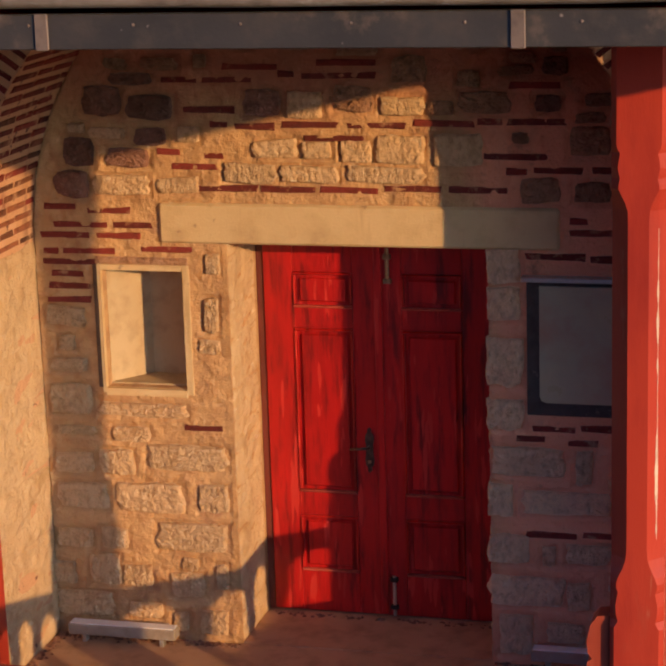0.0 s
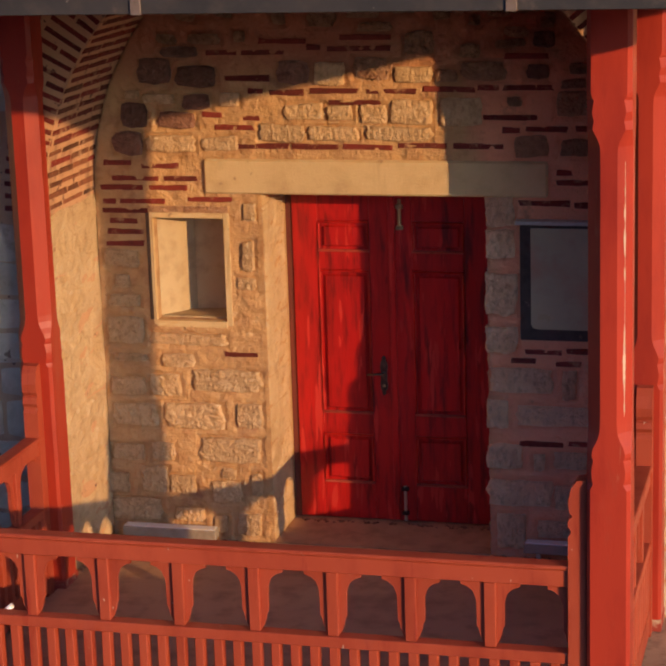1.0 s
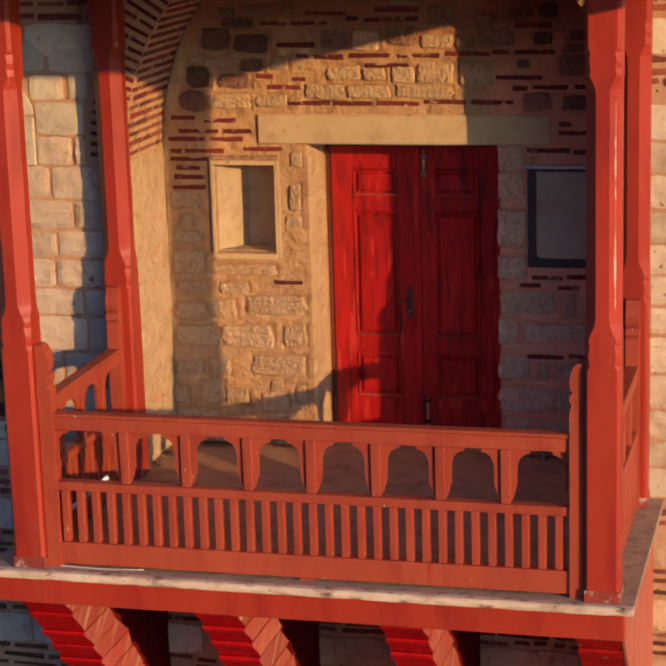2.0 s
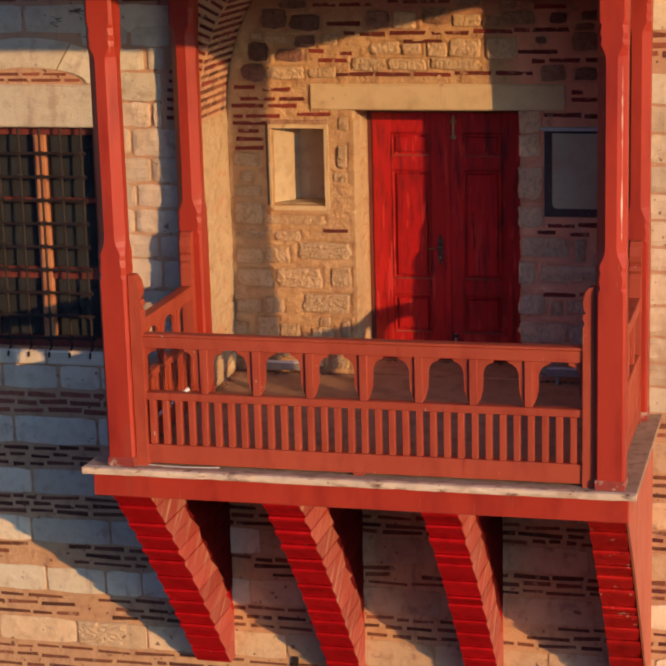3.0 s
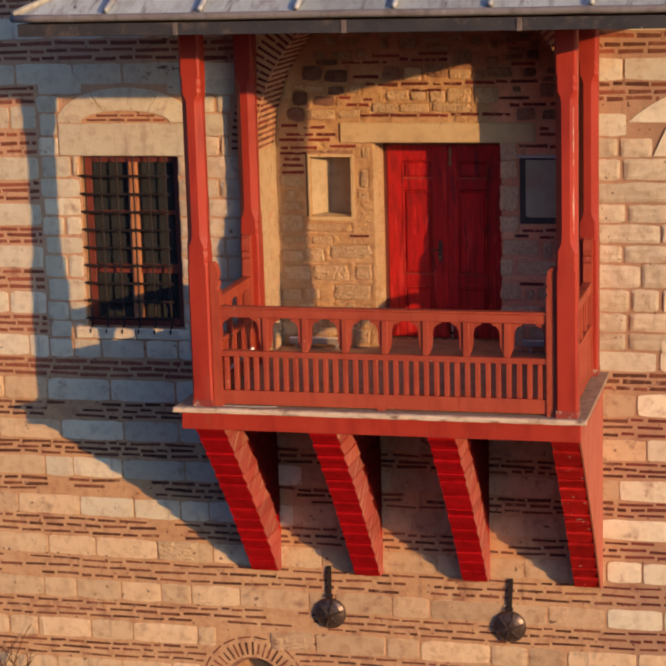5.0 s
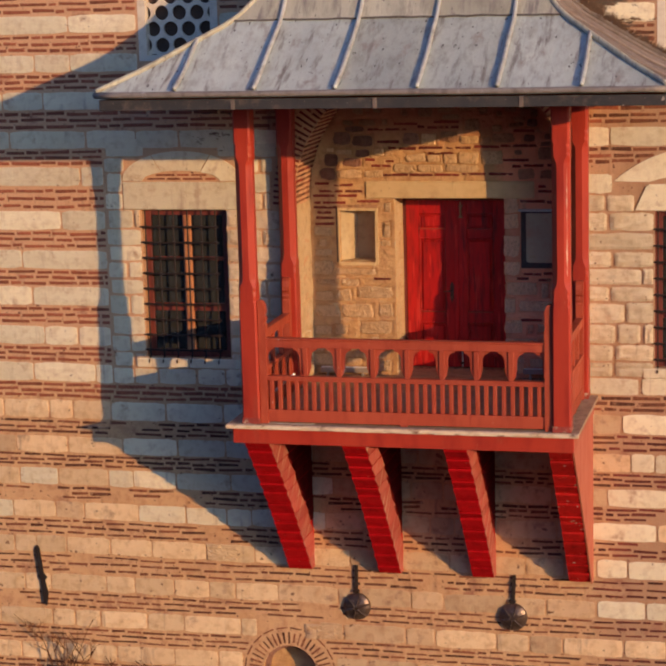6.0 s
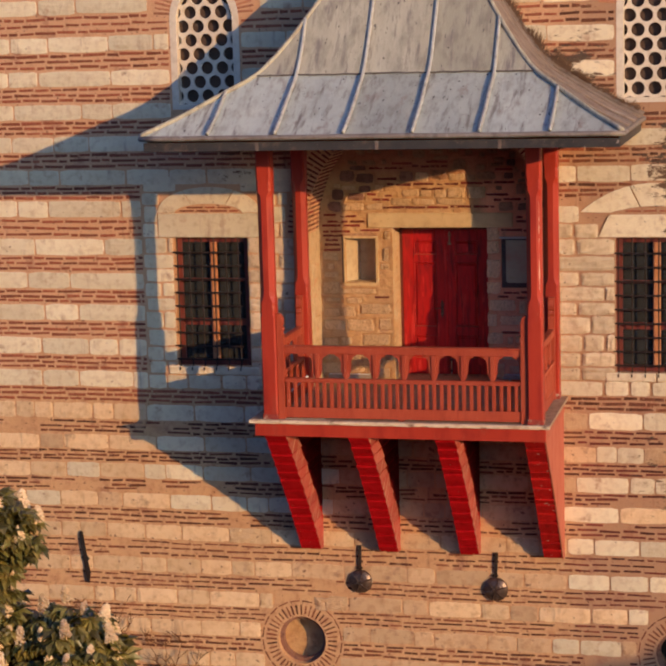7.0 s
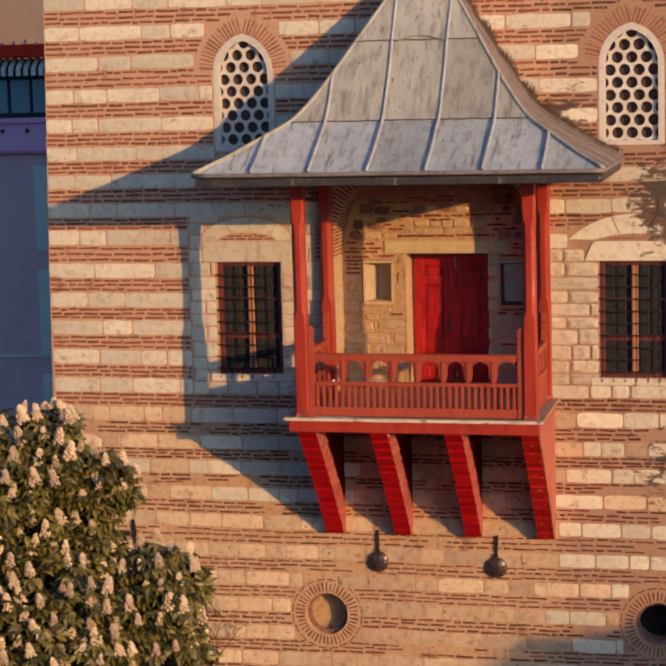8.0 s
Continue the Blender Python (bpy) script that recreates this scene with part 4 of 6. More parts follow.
rough_stone(-1.486, -1.467, 1.50, 2.240, y0, M_PLASTER)
rough_stone(-0.988, -0.950, 1.50, 2.240, y0 + 0.004, M_PLASTER)
rough_stone(-1.465, -0.990, 2.207, 2.238, y0, M_PLASTER)
rough_stone(-1.490, -0.955, 2.244, 2.282, y0 - 0.002, M_BROWNSTONE, "broken brown stone over the niche")
rough_stone(-1.465, -0.990, 1.487, 1.528, y0 - 0.004, M_PLASTER)
# Dark strip painted in for the frame's cast shadow along its broken edge.
part("crack", boxed(-1.510, -1.488, REC_Y - 0.031, REC_Y + 0.05, 1.53, 2.236), M_HOLLOW, niche, "dark strip for the frame's shadow and broken edge")
part("lining", prism(bmesh.new(), [(-1.463, 0.872), (-1.290, 1.110), (-1.463, 1.110)], "z", 1.541, 2.194), M_NICHE, niche, "splayed side of the niche")
part("lining", boxed(-1.00, -0.991, REC_Y + 0.052, 1.110, 1.541, 2.194), M_NICHE, niche)
part("lining", boxed(-1.454, -1.001, REC_Y + 0.052, 1.110, 1.531, 1.540), M_NICHE, niche)
part("lining", boxed(-1.454, -1.001, REC_Y + 0.052, 1.110, 2.195, 2.204), M_NICHE, niche)

# ---- notice board with a tin drip ledge ----
board = thing("notice_board", (1.2, REC_Y - 0.03, 1.48), "grey faded notice board in a dark frame under a tin ledge", "notice board")
part("frame", boxed(0.925, 1.50, REC_Y - 0.042, REC_Y - 0.001, 1.47, 2.20, 0.006), M_SURROUND, board, "dark weathered surround")
bm = bmesh.new()
pts = [(0.995, 1.58), (1.005, 1.555), (1.03, 1.545), (1.45, 1.545), (1.45, 2.18), (0.995, 2.18)]
part("sheet", prism(bm, pts, "y", REC_Y - 0.058, REC_Y - 0.044), M_BOARD, board, "grey faded blank sheet")
part("ledge", boxed(0.90, 1.52, REC_Y - 0.085, REC_Y - 0.001, 2.205, 2.232, 0.004), M_ALU, board, "bright tin ledge")

# ---- two bar lights at the foot of the recessed wall ----
def build_bar_light(x0, x1, y, z):
    ob = thing("bar_light", (x0, y, 0.026), "long grey aluminium floodlight bar on small feet at the wall", "light fixture", "wall washer lights")
    part("housing", boxed(x0, x1, y - 0.045, y + 0.035, z, z + 0.065, 0.006), M_LAMPGREY, ob)
    part("diffuser", boxed(x0 + 0.01, x1 - 0.01, y - 0.040, y + 0.030, z + 0.0655, z + 0.071), M_CABLE, ob)
    for fx in (x0 + 0.09, x1 - 0.09):
        part("foot", boxed(fx - 0.012, fx + 0.012, y - 0.03, y + 0.02, 0.0265, z - 0.0005, 0.002), M_ALU, ob)


build_bar_light(-1.74, -1.09, 0.70, 0.075)
build_bar_light(0.95, 1.55, 0.72, 0.100)

# ---- crumbs of mortar swept against the foot of the recessed wall ----
crumbs = thing("mortar_crumbs", (-1.2, REC_Y - 0.05, 0.026), "dark crumbs of mortar along the foot of the wall", "debris")
crumbs["kind"] = "stuff"
rng_d = random.Random(31)
bm = bmesh.new()
for k in range(420):
    t = rng_d.random()
    if t < 0.18:
        c = Vector((JL + 0.02 + abs(rng_d.gauss(0, 0.03)), rng_d.uniform(0.05, REC_Y - 0.03), 0.026))
    elif t < 0.60:
        c = Vector((rng_d.uniform(JL + 0.05, -0.74), REC_Y - 0.025 - abs(rng_d.gauss(0, 0.035)), 0.026))
    elif t < 0.80:
        c = Vector((rng_d.uniform(-0.70, 0.69), LEAF_Y - 0.03 - abs(rng_d.gauss(0, 0.03)), 0.030))
    else:
        c = Vector((rng_d.uniform(0.74, JR - 0.05), REC_Y - 0.025 - abs(rng_d.gauss(0, 0.03)), 0.026))
    r = rng_d.uniform(0.005, 0.018)
    v = [bm.verts.new(c + Vector((r * math.cos(q * 1.257) * rng_d.uniform(0.7, 1.3), r * math.sin(q * 1.257) * rng_d.uniform(0.7, 1.3), 0.0))) for q in range(5)]
    tip = bm.verts.new(c + Vector((0, 0, r * rng_d.uniform(0.5, 1.0))))
    for q in range(5):
        bm.faces.new((v[q], v[(q + 1) % 5], tip))
part("crumb", bm, M_DARKSTONE, crumbs)

# ---- cable on the ledge ----
cable = thing("cable", (-1.6, -2.08, 0.0), "thin dusty grey cable lying along the balcony ledge", "cable")
pts = [(-1.80 + 0.038 * k, -1.985 - 0.030 * math.sin(math.pi * k / 17) ** 0.8, 0.0065) for k in range(18)]
part("wire", tube(bmesh.new(), pts, 0.005, 6), M_GREYCABLE, cable, "", True)

# ---- a thin white rod inside the left corner of the balcony ----
rod = thing("white_rod", (-1.65, -1.66, 0.027), "thin white rod leaning in the corner of the balcony", "rod")
part("rod", tube(bmesh.new(), [(-1.80 + 0.40 * t, -1.900, 0.250 + 0.345 * t) for t in (0.0, 0.25, 0.5, 0.75, 1.0)], 0.015, 6), M_CABLE, rod, "", True)

# ---- barred windows ----
def build_window(x0, x1, name):
    z0, z1 = WIN_Z
    ob = thing(name, ((x0 + x1) / 2, 0.1, z0), "red-brown wooden casement window behind an iron grille", "window", "barred windows", "structure")
    ya, yb = 0.118, 0.188
    part("window_frame", boxed(x0, x0 + 0.09, ya, yb, z0, z1, 0.004), M_DARKFRAME, ob)
    part("window_frame", boxed(x1 - 0.09, x1, ya, yb, z0, z1, 0.004), M_DARKFRAME, ob)
    part("window_frame", boxed(x0 + 0.091, x1 - 0.091, ya, yb, z1 - 0.08, z1, 0.004), M_DARKFRAME, ob)
    part("window_frame", boxed(x0 + 0.091, x1 - 0.091, ya, yb, z0, z0 + 0.09, 0.004), M_DARKFRAME, ob)
    xm = (x0 + x1) / 2
    part("mullion", boxed(xm - 0.052, xm + 0.052, ya - 0.015, yb, z0 + 0.091, z1 - 0.081, 0.004), M_FRAME, ob)
    bars = ((1.02, 0.05), (1.66, 0.022))
    for a, b in ((x0 + 0.091, xm - 0.053), (xm + 0.053, x1 - 0.091)):
        for zc, h in bars:
            part("glazing_bar", boxed(a, b, ya + 0.005, yb - 0.01, zc - h, zc + h, 0.003), M_DARKFRAME, ob)
        for s, e in ((z0 + 0.091, 0.969), (1.071, 1.637), (1.683, z1 - 0.081)):
            pane = part("pane", boxed(a + 0.001, b - 0.001, ya + 0.035, ya + 0.041, s + 0.001, e - 0.001), M_DUSTY, ob, "dusty pane")
            pane.visible_shadow = False
        bm = bmesh.new()
        folds = [(a + (b - a) * q / 40, yb + 0.03 + 0.005 * math.sin(q * 0.9)) for q in range(41)]
        for (xa, y_a), (xb, y_b) in zip(folds, folds[1:]):
            vs = [bm.verts.new(p) for p in ((xa, y_a, z0 + 0.1), (xb, y_b, z0 + 0.1), (xb, y_b, z1 - 0.1), (xa, y_a, z1 - 0.1))]
            bm.faces.new(vs)
        bmesh.ops.remove_doubles(bm, verts=bm.verts[:], dist=0.0005)
        part("curtain", bm, M_CURTAIN, ob, "grey-green curtain behind the panes", True)
    return ob


def build_grille(x0, x1):
    z0, z1 = WIN_Z
    ob = thing("window_grille", ((x0 + x1) / 2, -0.01, z0), "black wrought-iron grille of crossed bars over the window", "grille", "window grilles")
    xs = [x0 + 0.04 + (x1 - x0 - 0.20) * k / 5 for k in range(6)]
    zs = [z0 + 0.10 + 0.203 * k for k in range(9)]
    for x in xs:
        part("upright_bar", tube(bmesh.new(), [(x, 0.035, z1 - 0.004), (x + 0.004 * math.sin(x * 9), 0.035, 1.3), (x, 0.035, z0 + 0.02), (x, -0.038, z0 - 0.03), (x, -0.040, z0 - 0.06)], 0.011, 6), M_IRON, ob)
    for z in zs:
        bm = tube(bmesh.new(), [(x0 - 0.035, 0.008, z + 0.006), (x0 + 0.3, 0.010, z - 0.004), (x1 - 0.4, 0.010, z + 0.004), (x1 - 0.115, 0.008, z)], 0.014, 6)
        for x in xs:
            box(bm, x - 0.018, x + 0.018, -0.010, 0.052, z - 0.017, z + 0.017)
        part("cross_bar", bm, M_IRON, ob)
    return ob


for k, (a, b) in enumerate(WINDOWS):
    build_window(a, b, "window_%d" % (k + 1))
    build_grille(a, b)

# ---- pierced plaster windows ----
def build_lattice(cx, name):
    ob = thing(name, (cx, 0.1, 4.22), "white plaster window pierced with round holes under a pointed arch", "window", "pierced windows", "structure")
    outer = pointed(cx, 0.529, 4.221, 5.55, 6.199)
    inner = pointed(cx, 0.43, 4.29, 5.52, 6.085)
    part("surround", slab_with_holes(outer, [inner], -0.006, 0.16), M_WHITE, ob, "white plaster surround")
    bm = bmesh.new()
    pitch, hole = 0.235, 0.094
    row = pitch * 0.866
    seg = 24
    yf, yb = 0.07, 0.115
    for j in range(0, 11):
        for i in range(-3, 4):
            hx, hz = cx + (i + (0.0 if j % 2 else 0.5)) * pitch, 4.213 + j * row
            if abs(hx - cx) > 0.60 or hz > 6.22 or abs(hx - cx) > 0.62 - max(0.0, hz - 5.75) * 0.75:
                continue
            ring_i, ring_o, ring_b = [], [], []
            for s in range(seg):
                a = 2 * math.pi * s / seg + math.pi / 6
                hexr = (pitch / 2) / math.cos((a + math.pi / 6) % (math.pi / 3) - math.pi / 6)
                ring_o.append(bm.verts.new((hx + hexr * math.cos(a), yf, hz + hexr * math.sin(a))))
                ring_i.append(bm.verts.new((hx + hole * math.cos(a), yf, hz + hole * math.sin(a))))
                ring_b.append(bm.verts.new((hx + hole * math.cos(a), yb, hz + hole * math.sin(a))))
            for s in range(seg):
                t = (s + 1) % seg
                bm.faces.new((ring_o[s], ring_o[t], ring_i[t], ring_i[s]))
                bm.faces.new((ring_i[s], ring_i[t], ring_b[t], ring_b[s]))
    part("lattice", bm, M_WHITE, ob, "white pierced plaster lattice")
    # A dark brown sheet stands in for the hollow behind the holes.
    part("backing", boxed(cx - 0.5, cx + 0.5, 0.165, 0.185, 4.23, 6.15), M_HOLLOW, ob, "dark brown sheet in place of the void behind the lattice")


for k, cx in enumerate(LATTICES):
    build_lattice(cx, "window_%d" % (k + 3))

# ---- round openings ----
for k, (ox, oz) in enumerate(OCULI):
    ob = thing("window_%d" % (k + 5), (ox, 0.2, oz - OC_R), "small round wall opening" + (" closed with tan plaster" if k == 0 else " with a dark deep pane"), "window", "round openings", "structure")
    bm = bmesh.new()
    prism(bm, disc_loop(ox, oz, OC_R - 0.002, 40), "y", 0.30 if k == 0 else 0.62, 0.34 if k == 0 else 0.66)
    part("plug", bm, M_RMORTAR if k == 0 else M_BLACK, ob)
    rim = slab_with_holes(disc_loop(ox, oz, OC_R - 0.001, 40), [disc_loop(ox, oz, OC_R - 0.060, 40)], 0.10, 0.20)
    part("rim", rim, M_DARKSTONE, ob, "dark inner rim")

# ---- wall irons ----
def build_disc_anchor(x, z, lean):
    ob = thing("wall_anchor", (x, 0, z), "domed bronzed iron disc with ribs on a dark flat bar", "wall anchor", "wall anchors")
    bm = boxed(-0.026, 0.026, -0.040, -0.018, -0.16, 0.56, 0.005)
    bmesh.ops.rotate(bm, verts=bm.verts[:], cent=(0, 0, 0), matrix=Matrix.Rotation(radians(lean), 3, "Y"))
    bmesh.ops.translate(bm, verts=bm.verts[:], vec=(x - 0.015, 0, z))
    part("bar", bm, M_IRON, ob)
    bm = bmesh.new()
    rings = []
    for r, y in ((0.182, -0.022), (0.182, -0.044), (0.172, -0.058), (0.135, -0.086), (0.085, -0.106), (0.04, -0.115), (0.012, -0.118)):
        rings.append([bm.verts.new((x + r * math.cos(k * math.pi / 14), y, z + r * math.sin(k * math.pi / 14))) for k in range(28)])
    for a, b in zip(rings, rings[1:]):
        for k in range(28):
            bm.faces.new((a[k], a[(k + 1) % 28], b[(k + 1) % 28], b[k]))
    bm.faces.new(rings[0])
    bm.faces.new(rings[-1])
    part("disc", bm, M_DISC, ob)
    for k in range(6):
        a = math.pi * (2 * k + 0.5) / 6
        pts = [(x + r * math.cos(a), y, z + r * math.sin(a)) for r, y in ((0.03, -0.124), (0.085, -0.112), (0.135, -0.092), (0.170, -0.066))]
        part("rib", tube(bmesh.new(), pts, 0.013, 5), M_DISC, ob)
    part("collar", boxed(x - 0.055, x + 0.035, -0.06, -0.012, z + 0.19, z + 0.225, 0.006), M_IRON, ob)
    part("stem", tube(bmesh.new(), [(x, -0.035, z), (x, 0.05, z)], 0.03, 8), M_IRON, ob)
    part("stem", tube(bmesh.new(), [(x - 0.01, -0.05, z + 0.45), (x - 0.01, 0.05, z + 0.45)], 0.02, 8), M_IRON, ob)


build_disc_anchor(-1.16, -2.90, 1.5)
build_disc_anchor(0.90, -2.935, 3.0)
ob = thing("wall_anchor", (-5.56, 0, -3.1), "plain dark iron tie bar fixed to the wall", "wall anchor", "wall anchors")
bm = bmesh.new()
outline = [(-5.61, -3.08), (-5.555, -3.11), (-5.50, -2.95), (-5.515, -2.76), (-5.47, -2.72), (-5.52, -2.66), (-5.525, -2.30), (-5.56, -2.27), (-5.60, -2.30), (-5.60, -2.66), (-5.635, -2.70), (-5.60, -2.76)]
prism(bm, [(-5.56 + (x + 5.56) * 0.78 - 0.12 * (z + 2.70), z) for x, z in outline], "y", -0.045, -0.015)
part("bar", bm, M_IRON, ob)
part("stem", tube(bmesh.new(), [(-5.56, -0.04, -2.71), (-5.56, 0.05, -2.71)], 0.03, 8), M_IRON, ob)

# ---- neighbouring house and what stands behind it ----
HY = 12.0
house = thing("house", (-13.0, HY, GROUND), "lilac and slate-blue rendered house with teal shutters", "house")
part("wall", boxed(-22.0, -8.0, HY, HY + 6, GROUND, 3.62), M_BLUEWALL, house, "slate-blue rendered wall")
bm = bmesh.new()
prism(bm, [(HY - 0.02, 3.64), (HY - 0.14, 3.66), (HY - 0.20, 3.74), (HY - 0.20, 4.36), (HY - 0.30, 4.40), (HY - 0.30, 4.50), (HY + 5.9, 4.50), (HY + 5.9, 3.64)], "x", -22.1, -7.9)
part("cornice", bm, M_LILAC, house, "lilac cornice band")
for k in range(16):
    cx, cz = -12.055 - 0.62 * (k - 3), 4.20
    star = [(cx + (0.085 if s % 2 == 0 else 0.038) * math.sin(s * math.pi / 5), cz + (0.085 if s % 2 == 0 else 0.038) * math.cos(s * math.pi / 5)) for s in range(10)]
    part("star_ornament", prism(bmesh.new(), star, "y", HY - 0.215, HY - 0.202), M_DARK, house)
part("window_band", boxed(-22.0, -8.0, HY + 0.1, HY + 5.8, 4.505, 5.52), M_DARK, house, "dark glazed upper band")
for k in range(13):
    x0 = -12.535 - 0.56 * (k - 4)
    pane = part("window", boxed(x0, x0 + 0.47, HY + 0.06, HY + 0.098, 4.62, 5.40, 0.006), M_GLASS2, house)
    pane.visible_shadow = False
part("awning_box", boxed(-22.0, -8.0, HY - 0.02, HY + 5.8, 5.525, 5.90), M_DARK, house)
for k in range(60):
    x0 = -20.0 + 0.19 * k
    bm = bmesh.new()
    prism(bm, [(HY - 0.03, 5.88), (HY - 0.32, 5.66), (HY - 0.32, 5.50), (HY - 0.35, 5.50), (HY - 0.35, 5.68), (HY - 0.03, 5.92)], "x", x0, x0 + 0.11)
    part("awning_stripe", bm, M_TEAL, house)
part("roof_edge", boxed(-22.1, -7.9, HY - 0.42, HY + 5.9, 5.93, 6.24, 0.03), M_TILERED, house, "red painted roof edge")
for k in range(5):
    bm = tube(bmesh.new(), [(-12.6 + 0.29 * k, HY - 0.2, 6.24), (-12.6 + 0.29 * k + 0.03, HY - 0.2, 6.24 + 0.04 + 0.03 * ((k * 7) % 3))], 0.035, 6)
    part("finial", bm, M_WHITE, house)
for z0, z1 in ((1.31, 3.36), (-1.22, 0.85), (-3.8, -1.7)):
    sh = part("shutter", boxed(-12.0, -11.55, HY - 0.10, HY - 0.004, z0, z1, 0.01), M_TEAL, house)
    for s in range(10):
        zz = z0 + 0.08 + (z1 - z0 - 0.2) * s / 10
        part("slat", boxed(-11.95, -11.60, HY - 0.115, HY - 0.101, zz, zz + (z1 - z0 - 0.2) / 13), M_TEAL, sh)
part("ledge_strip", boxed(-22.0, -8.0, HY - 0.05, HY - 0.004, -1.28, -1.24), M_TEAL, house)
# Added out of view to block low sky and deepen the facade's shade.
opposite = thing("court_building", (-40, -78, GROUND), "unseen plain brown block holding back low sky", "building")
part("wall", boxed(-130, 48, -90, -78, GROUND, 9.0), M_BROWNWALL, opposite)
part("roof", boxed(-130.5, 48.5, -90.5, -77.5, 9.004, 9.8, 0.1), M_TILERED, opposite)
far_block = thing("far_building", (-16, 30, GROUND), "plain brown rendered building in the distance", "building")
part("wall", boxed(-34.0, -9.5, 30, 40, GROUND, 16.0), M_BROWNWALL, far_block)


# ---- horse chestnut in blossom ----
def joined(name, items, meshes, parent, label):
    """All the further pieces of a kind as one mesh."""
    V, F = [], []
    cache = [([v.co.copy() for v in me.vertices], [tuple(p.vertices) for p in me.polygons]) for me in meshes]
    for k, m in enumerate(items):
        vs, fs = cache[k % len(cache)]
        i = len(V)
        V += [tuple(m @ v) for v in vs]
        F += [tuple(i + q for q in f) for f in fs]
    me = bpy.data.meshes.new(name)
    me.from_pydata(V, [], F)
    me.materials.append(meshes[0].materials[0])
    ob = new(name, me)
    hang(ob, parent)
    tagged(ob, label, kind="stuff")
    return ob


def leaf_fan(rng, tilt):
    """One drooping palmate leaf: seven folded leaflets."""
    verts, faces = [], []
    for k in range(7):
        a = radians(-100 + 33.3 * k)
        ln = 0.182 * (1.0 - 0.30 * abs(k - 3) / 3) * rng.uniform(0.85, 1.15)
        d = Vector((math.sin(a), math.cos(a), 0))
        s = Vector((d.y, -d.x, 0))
        drop = rng.uniform(0.5, 0.9)
        p0 = d * 0.01
        p1 = d * ln * 0.62 + Vector((0, 0, -ln * 0.22 * drop))
        p2 = d * ln * 0.9 + Vector((0, 0, -ln * 0.62 * drop))
        w = ln * 0.21
        i = len(verts)
        verts += [p0, p1 + s * w + Vector((0, 0, 0.012)), p1 + Vector((0, 0, -0.008)), p1 - s * w + Vector((0, 0, 0.012)), p2]
        faces += [(i, i + 1, i + 2), (i, i + 2, i + 3), (i + 1, i + 4, i + 2), (i + 2, i + 4, i + 3)]
    return verts, faces


def candle_mesh(rng):
    """An upright flower spike of many small petals clumps."""
    bm = bmesh.new()
    tube(bm, [(0, 0, -0.04), (0, 0, 0.2)], 0.006, 5)
    for k in range(46):
        h = k / 46
        r = (0.054 * (1 - h) ** 0.55 + 0.006) * rng.uniform(0.7, 1.25)
        a = k * 2.4
        c = Vector((r * math.cos(a), r * math.sin(a), 0.005 + 0.20 * h))
        s = rng.uniform(0.018, 0.030)
        v = [bm.verts.new(c + Vector(o) * s) for o in ((1.1, 0, 0), (-0.6, 0.9, 0.1), (-0.6, -0.9, 0.0), (0, 0, 1.0), (0.1, 0, -0.9))]
        for f in ((0, 1, 3), (1, 2, 3), (2, 0, 3), (1, 0, 4), (2, 1, 4), (0, 2, 4)):
            bm.faces.new([v[q] for q in f])
    return mesh_of("blossom", bm, M_BLOSSOM)


